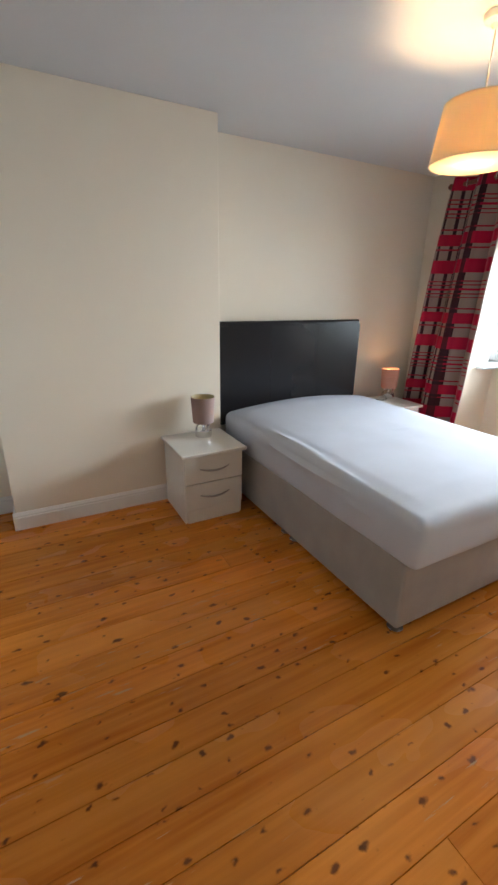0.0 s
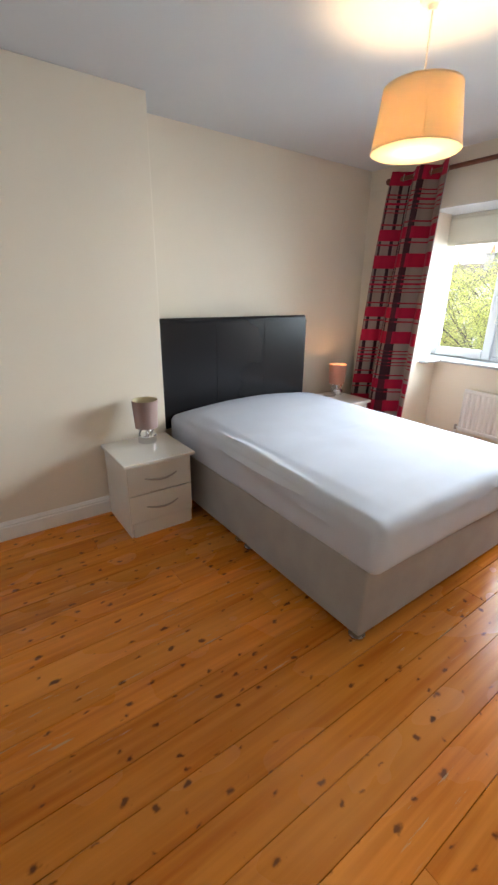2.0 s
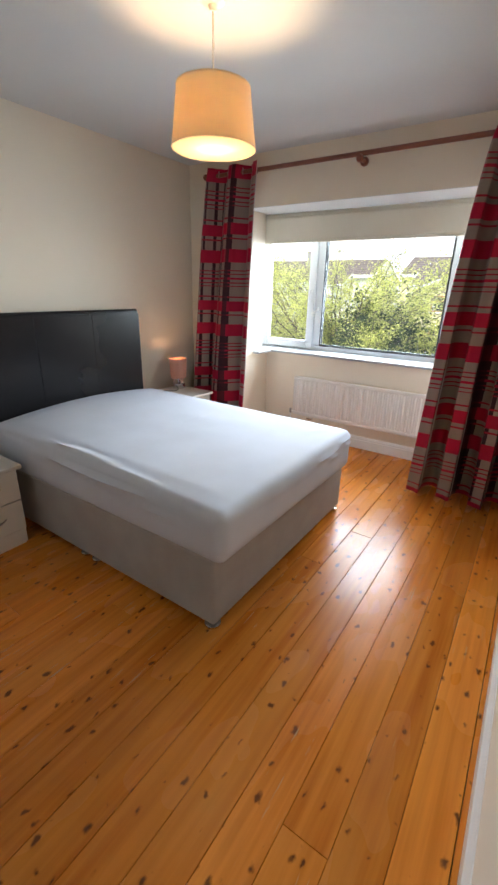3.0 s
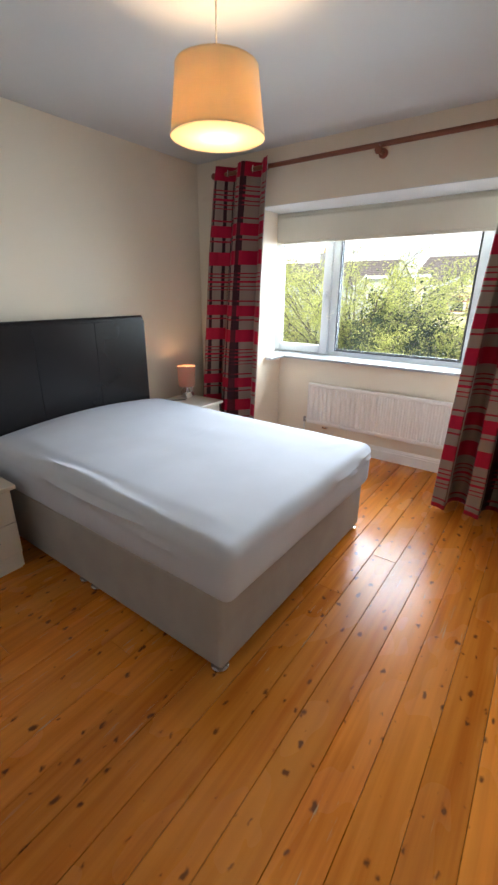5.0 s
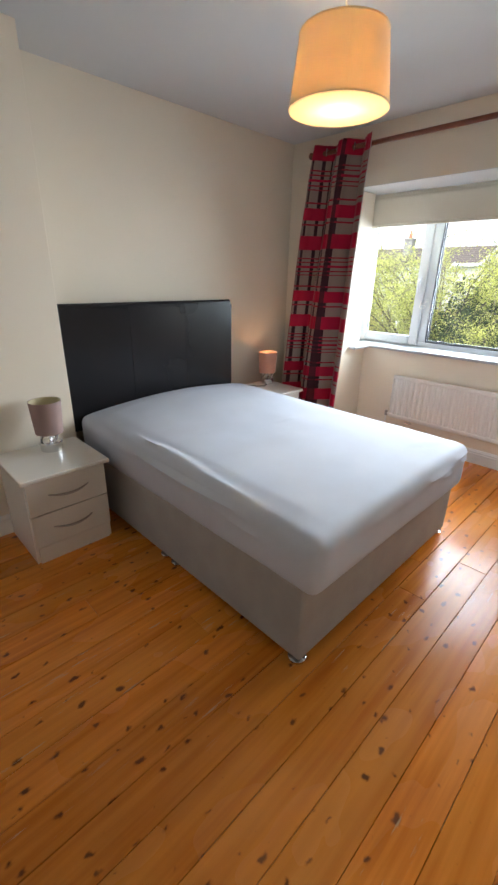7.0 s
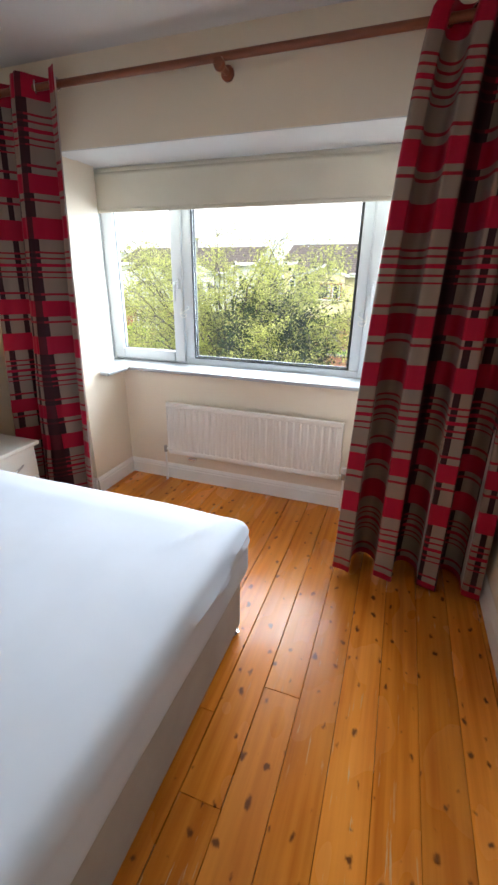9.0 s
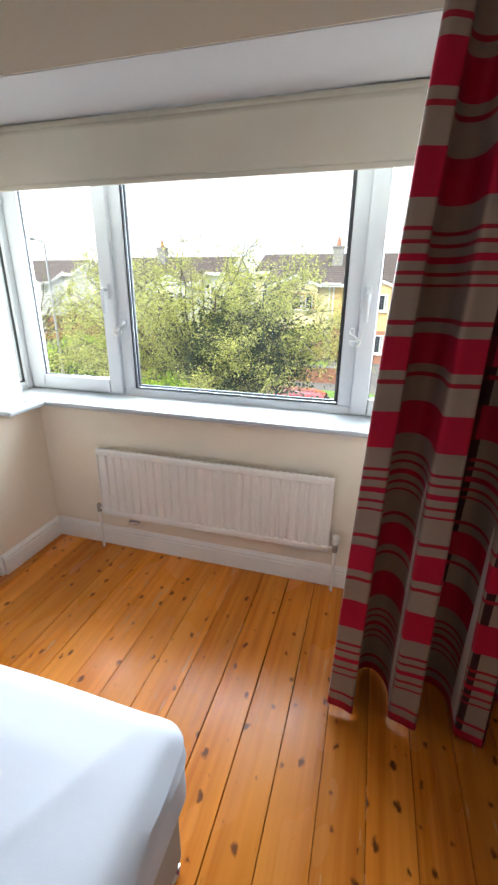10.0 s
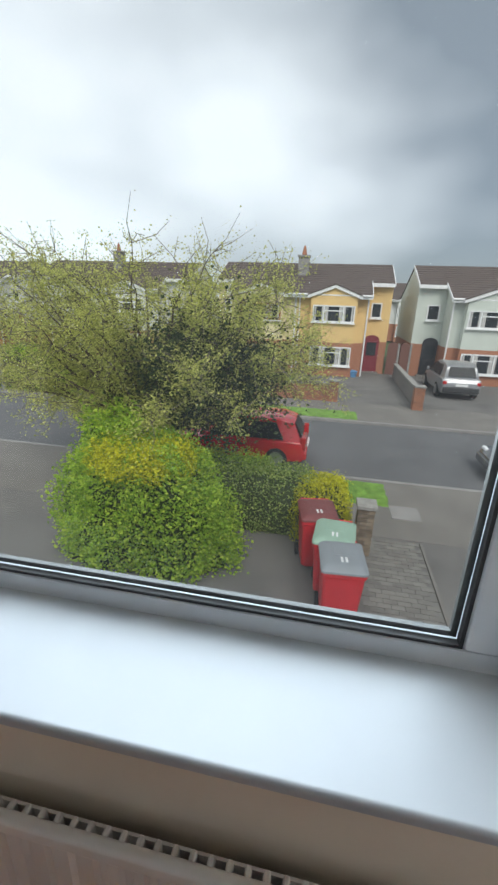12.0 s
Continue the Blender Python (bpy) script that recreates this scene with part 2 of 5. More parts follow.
M_WALL = material("cream_wall_paint", (0.78, 0.695, 0.572), 0.75, var=0.02, scale=1.2, bump=0.10, bump_scale=90)
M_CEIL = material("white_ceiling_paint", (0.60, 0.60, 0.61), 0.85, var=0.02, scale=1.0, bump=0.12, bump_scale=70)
M_TRIM = material("white_gloss_paint", (0.80, 0.79, 0.76), 0.32, var=0.03, scale=5, bump=0.04, bump_scale=60)
M_DOOR = material("white_door_paint", (0.78, 0.78, 0.77), 0.35, var=0.03, scale=4, bump=0.05, bump_scale=50)
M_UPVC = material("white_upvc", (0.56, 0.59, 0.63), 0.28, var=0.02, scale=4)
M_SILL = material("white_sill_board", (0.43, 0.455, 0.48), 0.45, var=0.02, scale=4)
M_RAD = material("white_radiator_enamel", (0.78, 0.76, 0.73), 0.34, var=0.02, scale=5)
M_GASKET = material("black_rubber_gasket", (0.02, 0.02, 0.022), 0.6)
M_SPACER = material("aluminium_spacer_bar", (0.10, 0.10, 0.10), 0.6, 0.2)
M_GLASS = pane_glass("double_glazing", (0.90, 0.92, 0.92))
M_BLIND = material("cream_roller_blind_cloth", (0.63, 0.595, 0.495), 0.8, var=0.03, scale=3, bump=0.15, bump_scale=350)
M_PINE = pine()
M_GAP = material("dusty_floor_gap", (0.05, 0.025, 0.012), 0.9)
M_ROD = material("stained_wood_pole", (0.21, 0.062, 0.030), 0.35, var=0.12, scale=9, stretch=(8, 1, 8), bump=0.05)
M_CURTAIN = stripes()
M_LINING = material("pale_curtain_lining", (0.62, 0.56, 0.54), 0.85, var=0.05, scale=6, bump=0.1, bump_scale=300)
M_CHROME = material("chrome", (0.72, 0.72, 0.73), 0.14, 1.0, var=0.02)
M_NICKEL = material("brushed_nickel", (0.40, 0.37, 0.34), 0.32, 1.0, var=0.04)
M_BRASS = material("aged_brass", (0.36, 0.27, 0.14), 0.35, 1.0, var=0.08)
M_SHEET = material("white_cotton_sheet", (0.52, 0.55, 0.625), 0.85, var=0.025, scale=5, bump=0.06, bump_scale=380)
M_DIVAN = material("grey_divan_fabric", (0.36, 0.34, 0.32), 0.9, var=0.05, scale=7, bump=0.3, bump_scale=420)
M_LEATHER = material("black_faux_leather", (0.010, 0.009, 0.010), 0.26, var=0.03, scale=4, spec=0.30)
M_CHEST = material("gloss_cream_laminate", (0.72, 0.685, 0.62), 0.16, var=0.02, scale=4)
M_PINK = shade_cloth("dusky_pink_shade_cloth", (0.42, 0.29, 0.265), (0.55, 0.40, 0.32), 0.0, 0.2)
M_PINK_LIT = shade_cloth("lit_pink_shade_cloth", (0.42, 0.26, 0.22), (0.9, 0.46, 0.28), 0.03, 0.3)
M_PINK_IN = material("cream_shade_lining", (0.62, 0.53, 0.33), 0.8, var=0.03)
M_DRUM = shade_cloth("cream_pendant_shade_cloth", (0.72, 0.63, 0.45), (1.0, 0.76, 0.42), 0.0, 0.15)
M_FLEX = material("white_flex_plastic", (0.74, 0.73, 0.70), 0.4)
M_BULB = material("lit_bulb_glass", (0.9, 0.8, 0.6), 0.3)
M_BULB.node_tree.nodes["Principled BSDF"].inputs["Emission Color"].default_value = (1.0, 0.75, 0.42, 1)
M_BULB.node_tree.nodes["Principled BSDF"].inputs["Emission Strength"].default_value = 9.0


# ---- building helpers ----
def add_box(bm, a, b, bevel=0.0, seg=2):
    """A box from corner a to corner b, its edges rounded by bevel."""
    made = bmesh.ops.create_cube(bm, size=1.0)["verts"]
    for v in made:
        v.co = Vector(((v.co.x + 0.5) * (b[0] - a[0]) + a[0], (v.co.y + 0.5) * (b[1] - a[1]) + a[1], (v.co.z + 0.5) * (b[2] - a[2]) + a[2]))
    if bevel:
        edges = list({e for v in made for e in v.link_edges})
        bmesh.ops.bevel(bm, geom=edges, offset=bevel, segments=seg, affect="EDGES", profile=0.5)
    return bm


def boxm(a, b, bevel=0.0, seg=2):
    return add_box(bmesh.new(), a, b, bevel, seg)


def lathe(profile, n=32, centre=(0, 0)):
    """A turned shape from (radius, height) pairs."""
    bm = bmesh.new()
    rings = []
    for r, z in profile:
        rings.append([bm.verts.new((centre[0] + r * math.cos(2 * math.pi * i / n), centre[1] + r * math.sin(2 * math.pi * i / n), z)) for i in range(n)])
    for lo, hi in zip(rings, rings[1:]):
        for i in range(n):
            bm.faces.new((lo[i], lo[(i + 1) % n], hi[(i + 1) % n], hi[i]))
    for ring, flip in ((rings[0], True), (rings[-1], False)):
        if (ring[0].co.xy - Vector(centre)).length > 1e-4:
            bm.faces.new(ring[::-1] if flip else ring)
    bmesh.ops.remove_doubles(bm, verts=bm.verts, dist=1e-5)
    return bm


def tube(points, radius, n=10, bm=None):
    """A round bar along points; radius is one number or one for each point."""
    bm = bm or bmesh.new()
    pts = [Vector(p) for p in points]
    rad = radius if isinstance(radius, (list, tuple)) else [radius] * len(pts)
    rings, side = [], None
    for i, p in enumerate(pts):
        d = (pts[min(i + 1, len(pts) - 1)] - pts[max(i - 1, 0)]).normalized()
        if side is None:
            side = d.cross(Vector((0, 0, 1))) if abs(d.z) < 0.95 else d.cross(Vector((1, 0, 0)))
        side = (side - d * side.dot(d)).normalized()
        up = d.cross(side)
        rings.append([bm.verts.new(p + rad[i] * (side * math.cos(2 * math.pi * k / n) + up * math.sin(2 * math.pi * k / n))) for k in range(n)])
    for lo, hi in zip(rings, rings[1:]):
        for k in range(n):
            bm.faces.new((lo[k], lo[(k + 1) % n], hi[(k + 1) % n], hi[k]))
    bm.faces.new(rings[0][::-1])
    bm.faces.new(rings[-1])
    return bm


def extrude_profile(profile, a, b, axis):
    """A prism: the (u, v) profile pushed from a to b along axis; u, v are the other two axes in order."""
    bm = bmesh.new()
    def at(u, v, t):
        return {"x": (t, u, v), "y": (u, t, v), "z": (u, v, t)}[axis]
    lo = [bm.verts.new(at(u, v, a)) for u, v in profile]
    hi = [bm.verts.new(at(u, v, b)) for u, v in profile]
    bm.faces.new(lo)
    bm.faces.new(hi[::-1])
    for i in range(len(profile)):
        j = (i + 1) % len(profile)
        bm.faces.new((lo[i], hi[i], hi[j], lo[j]))
    return bm


def mesh_of(name, bm, mat, smooth=False):
    bmesh.ops.recalc_face_normals(bm, faces=bm.faces)
    me = bpy.data.meshes.new(name)
    bm.to_mesh(me)
    bm.free()
    if mat:
        me.materials.append(mat)
    if smooth:
        for p in me.polygons:
            p.use_smooth = True
        me.set_sharp_from_angle(angle=radians(38))
    return me


def part(name, bm, mat, parent, label="", smooth=False):
    ob = new(name, mesh_of(name, bm, mat, smooth))
    ob.parent = parent
    if smooth:
        ob.modifiers.new("even_shading", "WEIGHTED_NORMAL").keep_sharp = True
    return tagged(ob, label)


def thing(name, at, label, category, group="", kind=""):
    ob = new(name)
    ob.empty_display_size = 0.1
    ob.location = at
    return tagged(ob, label, category, group, kind)


def whole(name, bm, mat, label, category, kind="", smooth=False):
    return tagged(new(name, mesh_of(name, bm, mat, smooth)), label, category, "", kind)


# ---- the room's shell ----
CEIL, NORTH, SOUTH, EAST, WEST = 2.50, 2.985, -0.155, 3.50, -1.25
BAY_X, BAY_N, BAY_S, SILL, HEAD = 3.937, 2.338, 0.245, 0.868, 2.108
FRAME_X, FRAME_N, FRAME_S = 4.15, 2.62, -0.04

whole("wall_north", boxm((WEST - 0.2, NORTH, 0), (EAST, NORTH + 0.25, CEIL)), M_WALL, "cream painted plaster wall behind the bed", "wall", "structure")
whole("chimney_breast", boxm((-0.234, 2.697, 0), (1.215, NORTH, CEIL), 0.004), M_WALL, "cream painted chimney breast standing proud of the wall", "wall", "structure")
whole("wall_south", boxm((WEST, SOUTH - 0.2, 0), (EAST, SOUTH, CEIL)), M_WALL, "cream painted plaster wall", "wall", "structure")
whole("wall_west", boxm((WEST - 0.2, SOUTH - 0.2, 0), (WEST, NORTH, CEIL)), M_WALL, "cream painted plaster wall by the door", "wall", "structure")
east = bmesh.new()
add_box(east, (EAST, BAY_N, 0), (3.66, NORTH + 0.25, CEIL))
add_box(east, (EAST, SOUTH - 0.2, 0), (3.66, BAY_S, CEIL))
add_box(east, (EAST, BAY_S, HEAD), (3.66, BAY_N, CEIL))
add_box(east, (3.66, BAY_N, SILL - 0.03), (3.83, 2.73, HEAD))
add_box(east, (3.66, -0.15, SILL - 0.03), (3.83, BAY_S, HEAD))
whole("wall_east", east, M_WALL, "cream painted window wall with a wide bay opening", "wall", "structure")
bay = bmesh.new()
add_box(bay, (BAY_X, BAY_S, 0), (4.26, BAY_N, SILL - 0.026))
add_box(bay, (3.66, BAY_N, 0), (4.26, 2.73, SILL - 0.026))
add_box(bay, (3.66, -0.15, 0), (4.26, BAY_S, SILL - 0.026))
whole("wall_bay", bay, M_WALL, "cream painted low wall under the bay window", "wall", "structure")
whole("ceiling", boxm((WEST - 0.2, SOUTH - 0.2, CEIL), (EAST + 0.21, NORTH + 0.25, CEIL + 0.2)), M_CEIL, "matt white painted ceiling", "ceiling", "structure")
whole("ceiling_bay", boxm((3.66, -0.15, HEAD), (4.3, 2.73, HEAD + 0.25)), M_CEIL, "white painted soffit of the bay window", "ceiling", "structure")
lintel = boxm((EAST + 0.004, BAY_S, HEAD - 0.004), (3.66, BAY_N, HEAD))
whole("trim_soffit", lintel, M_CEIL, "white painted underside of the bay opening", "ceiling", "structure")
whole("floor_base", boxm((WEST, SOUTH, -0.25), (BAY_X, NORTH, -0.021)), M_GAP, "dark void under the floorboards", "floor", "structure")


def skirting(name, run, label="white moulded skirting board"):
    """Skirting along runs ((x, y), (x, y), (nx, ny)): a moulded section that stands off the wall along n."""
    bm = bmesh.new()
    sec = [(0, 0), (0.018, 0), (0.018, 0.085), (0.013, 0.092), (0.015, 0.1), (0.008, 0.112), (0.004, 0.12), (0, 0.12)]
    for (x0, y0), (x1, y1), (nx, ny) in run:
        rows = [[bm.verts.new((x + nx * d, y + ny * d, h)) for d, h in sec] for x, y in ((x0, y0), (x1, y1))]
        for i in range(len(sec)):
            j = (i + 1) % len(sec)
            bm.faces.new((rows[0][i], rows[0][j], rows[1][j], rows[1][i]))
        bm.faces.new(rows[0])
        bm.faces.new(rows[1][::-1])
    return whole(name, bm, M_TRIM, label, "skirting board", "structure")


skirting("baseboard_north", [((-0.555, NORTH), (-0.234, NORTH), (0, -1)), ((1.215, NORTH), (EAST, NORTH), (0, -1))])
skirting("baseboard_breast", [((-0.252, 2.697), (1.233, 2.697), (0, -1)), ((-0.234, 2.6975), (-0.234, NORTH), (-1, 0)), ((1.215, 2.6975), (1.215, NORTH), (1, 0))])
skirting("baseboard_south", [((-0.6, SOUTH), (EAST, SOUTH), (0, 1))])
skirting("baseboard_east", [((EAST, BAY_N), (EAST, NORTH), (-1, 0)), ((EAST, SOUTH), (EAST, BAY_S), (-1, 0))])
skirting("baseboard_bay", [((BAY_X, BAY_S), (BAY_X, BAY_N), (-1, 0)), ((EAST, BAY_N), (BAY_X, BAY_N), (0, -1)), ((EAST, BAY_S), (BAY_X, BAY_S), (0, 1))])


# ---- window ----
def bar_frame(bm, fixed, a0, a1, z0, z1, d0, d1, wide, axis="y", bevel=0.008):
    """Four bars round an opening in a plane; wide: width of the bars; d0, d1: depth across the plane."""
    def put(p0, p1, h0, h1):
        if axis == "y":
            add_box(bm, (d0, p0, h0), (d1, p1, h1), bevel, 2)
        else:
            add_box(bm, (p0, d0, h0), (p1, d1, h1), bevel, 2)
    put(a0, a0 + wide, z0, z1)
    put(a1 - wide, a1, z0, z1)
    put(a0 + wide, a1 - wide, z0, z0 + wide)
    put(a0 + wide, a1 - wide, z1 - wide, z1)


def gasket(a0, a1, z0, z1, d0, d1, wide, axis="y"):
    bm = bmesh.new()
    bar_frame(bm, 0, a0, a1, z0, z1, d0, d1, wide, axis, 0.0)
    return bm


win = thing("window_bay", (0, 0, 0), "white plastic bay window with three front lights and side returns", "window", kind="structure")
bm = bmesh.new()
for y0, y1 in ((FRAME_S, 0.03), (2.55, FRAME_N)):
    add_box(bm, (FRAME_X, y0, SILL), (4.23, y1, HEAD), 0.006)
add_box(bm, (4.163, 0.647 - 0.012, SILL + 0.043), (4.23, 0.712, HEAD - 0.048), 0.008)
add_box(bm, (4.163, 1.857, SILL + 0.043), (4.23, 1.925 + 0.012, HEAD - 0.048), 0.008)
add_box(bm, (4.165, 0.03, SILL - 0.010), (4.23, 2.55, SILL + 0.043), 0.008)
add_box(bm, (4.165, 0.03, HEAD - 0.048), (4.23, 2.55, HEAD), 0.008)
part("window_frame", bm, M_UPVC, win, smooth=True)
for i, (y0, y1) in enumerate(((0.036, 0.647), (1.925, 2.546))):
    bm = bmesh.new()
    bar_frame(bm, 0, y0, y1, SILL + 0.01, HEAD - 0.02, 4.138, 4.2, 0.082, "y", 0.012)
    sash = part("casement_sash", bm, M_UPVC, win, smooth=True)
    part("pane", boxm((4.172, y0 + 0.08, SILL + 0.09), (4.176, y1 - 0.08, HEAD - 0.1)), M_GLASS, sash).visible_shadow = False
    part("gasket", gasket(y0 + 0.079, y1 - 0.079, SILL + 0.089, HEAD - 0.099, 4.160, 4.171, 0.006), M_GASKET, sash)
    # lever handle on the stile next to the middle light
    hy = 0.613 if i == 0 else 1.962
    bm = boxm((4.126, hy - 0.014, 1.40), (4.139, hy + 0.014, 1.475), 0.005)
    tube([(4.13, hy, 1.445), (4.104, hy, 1.447), (4.092, hy, 1.44), (4.090, hy, 1.39), (4.094, hy, 1.325)], [0.009, 0.009, 0.010, 0.009, 0.008], 10, bm)
    part("handle", bm, M_UPVC, sash, "white lever handle", True)
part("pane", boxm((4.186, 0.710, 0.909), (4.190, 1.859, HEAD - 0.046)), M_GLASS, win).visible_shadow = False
part("gasket", gasket(0.712, 1.857, 0.911, HEAD - 0.048, 4.170, 4.186, 0.007), M_GASKET, win)
part("spacer", gasket(0.719, 1.850, 0.918, HEAD - 0.055, 4.191, 4.203, 0.012), M_SPACER, win)
# safety cables that hook over the mullions
for hy, s in ((0.656, 1), (1.905, -1)):
    pts = [(4.132, hy - 0.030 * s, 1.272), (4.118, hy - 0.028 * s, 1.235)]
    pts += [(4.112, hy - 0.004 * s + 0.026 * s * math.cos(a) * -1, 1.235 + 0.026 * math.sin(a)) for a in [math.pi * k / 8 for k in range(8, 17)]]
    pts += [(4.128, hy + 0.024 * s, 1.268), (4.150, hy + 0.024 * s, 1.276)]
    part("restrictor_cable", tube(pts, 0.0035, 8), M_FLEX, win, "white safety cable loop", True)
    part("cable_lock", boxm((4.134, hy + 0.014 * s - 0.010, 1.262), (4.164, hy + 0.014 * s + 0.010, 1.29), 0.004), M_UPVC, win)
# side returns
for y0, y1, sgn in ((2.56, 2.63, 1), (-0.05, 0.02, -1)):
    bm = bmesh.new()
    bar_frame(bm, 0, 3.83, 4.149, SILL, HEAD, y0, y1, 0.045, "x", 0.008)
    side = part("side_frame", bm, M_UPVC, win, smooth=True)
    yg = (y0 + y1) / 2
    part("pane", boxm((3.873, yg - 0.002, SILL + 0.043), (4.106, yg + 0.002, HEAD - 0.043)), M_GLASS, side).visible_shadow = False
    part("gasket", gasket(3.875, 4.104, SILL + 0.045, HEAD - 0.045, yg - 0.016, yg - 0.004, 0.007, "x"), M_GASKET, side)
bm = bmesh.new()
add_box(bm, (3.893, 2.264 - 2.0, SILL - 0.026), (4.205, 2.62, SILL), 0.009, 3)
for v in bm.verts:
    if v.co.y < 1.0:
        v.co.y += 0.05
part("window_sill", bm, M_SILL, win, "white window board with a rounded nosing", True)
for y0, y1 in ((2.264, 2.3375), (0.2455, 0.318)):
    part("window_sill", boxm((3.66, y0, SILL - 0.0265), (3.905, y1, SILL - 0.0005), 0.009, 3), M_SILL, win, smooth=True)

# roller blind, a quarter down
blind = thing("roller_blind", (3.872, 1.285, HEAD), "cream roller blind pulled a little way down", "blind")
part("roller", tube([(0, -1.12, -0.028), (0, 1.12, -0.028)], 0.026, 20), M_BLIND, blind, smooth=True)
bm = bmesh.new()
ny, nz = 60, 10
grid = [[bm.verts.new((-0.026 + 0.004 * noise.noise((j * 0.11, i * 0.3, 1.7)) * (i / nz), -1.11 + 2.22 * j / ny, -0.03 - 0.21 * i / nz)) for j in range(ny + 1)] for i in range(nz + 1)]
for i in range(nz):
    for j in range(ny):
        bm.faces.new((grid[i][j], grid[i][j + 1], grid[i + 1][j + 1], grid[i + 1][j]))
cloth = part("cloth", bm, M_BLIND, blind, smooth=True)
sol = cloth.modifiers.new("thick", "SOLIDIFY")
sol.thickness = 0.0012
part("bottom_bar", boxm((-0.031, -1.11, -0.252), (-0.021, 1.11, -0.232), 0.004), M_BLIND, blind, smooth=True)
for s in (-1, 1):
    part("bracket", boxm((-0.03, s * 1.127 - 0.004, -0.06), (0.03, s * 1.127 + 0.004, 0), 0.002), M_UPVC, blind)


# ---- bed ----
def soft_box(size, r, step, bulge, seed, wrinkle=0.0):
    """A padded box with rounded edges, crowned top and fine creases; base corner at the origin."""
    sx, sy, sz = size
    bm = bmesh.new()
    bmesh.ops.create_cube(bm, size=1.0)
    for v in bm.verts:
        v.co = Vector(((v.co.x + 0.5) * sx, (v.co.y + 0.5) * sy, (v.co.z + 0.5) * sz))
    for axis, length in ((0, sx), (1, sy), (2, sz)):
        for k in range(1, max(2, int(length / step))):
            no = [0, 0, 0]
            no[axis] = 1
            co = [0, 0, 0]
            co[axis] = length * k / max(2, int(length / step))
            bmesh.ops.bisect_plane(bm, geom=bm.verts[:] + bm.edges[:] + bm.faces[:], plane_co=co, plane_no=no)
    for v in bm.verts:
        p = v.co.copy()
        q = Vector((min(max(p.x, r), sx - r), min(max(p.y, r), sy - r), min(max(p.z, r), sz - r)))
        d = p - q
        if d.length > 1e-6:
            p = q + d.normalized() * r
        if p.z > sz * 0.5:
            fx, fy = math.sin(math.pi * min(max(p.x / sx, 0), 1)), math.sin(math.pi * min(max(p.y / sy, 0), 1))
            p.z += bulge * min(1, 3 * fx) * min(1, 3 * fy) * (0.6 + 0.4 * fx * fy)
        if wrinkle:
            n = noise.noise(Vector((p.x * 2.2 + seed, p.y * 2.2, p.z * 4))) + 0.5 * noise.noise(Vector((p.x * 6 + seed, p.y * 5, p.z * 9)))
            out = (p - Vector((sx / 2, sy / 2, sz * 0.5)))
            out.z *= 3
            p += out.normalized() * wrinkle * n
        v.co = p
    return bm


BED_X0, BED_X1, BED_Y0, BED_Y1 = 1.277, 2.682, 0.915, 2.739
bed = thing("bed", (BED_X0, BED_Y0, 0), "double divan bed, grey fabric base under a white fitted sheet", "bed")
W, L = BED_X1 - BED_X0, BED_Y1 - BED_Y0
part("divan_base", boxm((0, 0, 0.03), (W, L, 0.382), 0.016, 4), M_DIVAN, bed, "grey fabric divan base", True)
for x in (0.036, W - 0.036):
    for y in (0.036, L / 2 - 0.05, L / 2 + 0.05, L - 0.06):
        part("foot", lathe([(0.0, 0.0), (0.034, 0.0), (0.038, 0.005), (0.038, 0.014), (0.02, 0.022), (0.018, 0.034), (0, 0.034)], 20, (x, y)), M_CHROME, bed, "chrome glide foot", True)


def along(p, a, b, wide):
    """How near p is to the line a-b in the plane: 1 on it, fading over wide and towards its two ends; signed offset first."""
    ax, ay, bx, by = *a, *b
    ln = math.hypot(bx - ax, by - ay)
    f = ((p[0] - ax) * (bx - ax) + (p[1] - ay) * (by - ay)) / (ln * ln)
    off = ((p[0] - ax) * (by - ay) - (p[1] - ay) * (bx - ax)) / ln
    fade = max(0.0, min(1.0, 4 * f, 4 * (1 - f)))
    return fade * math.exp(-(off / wide) ** 2)


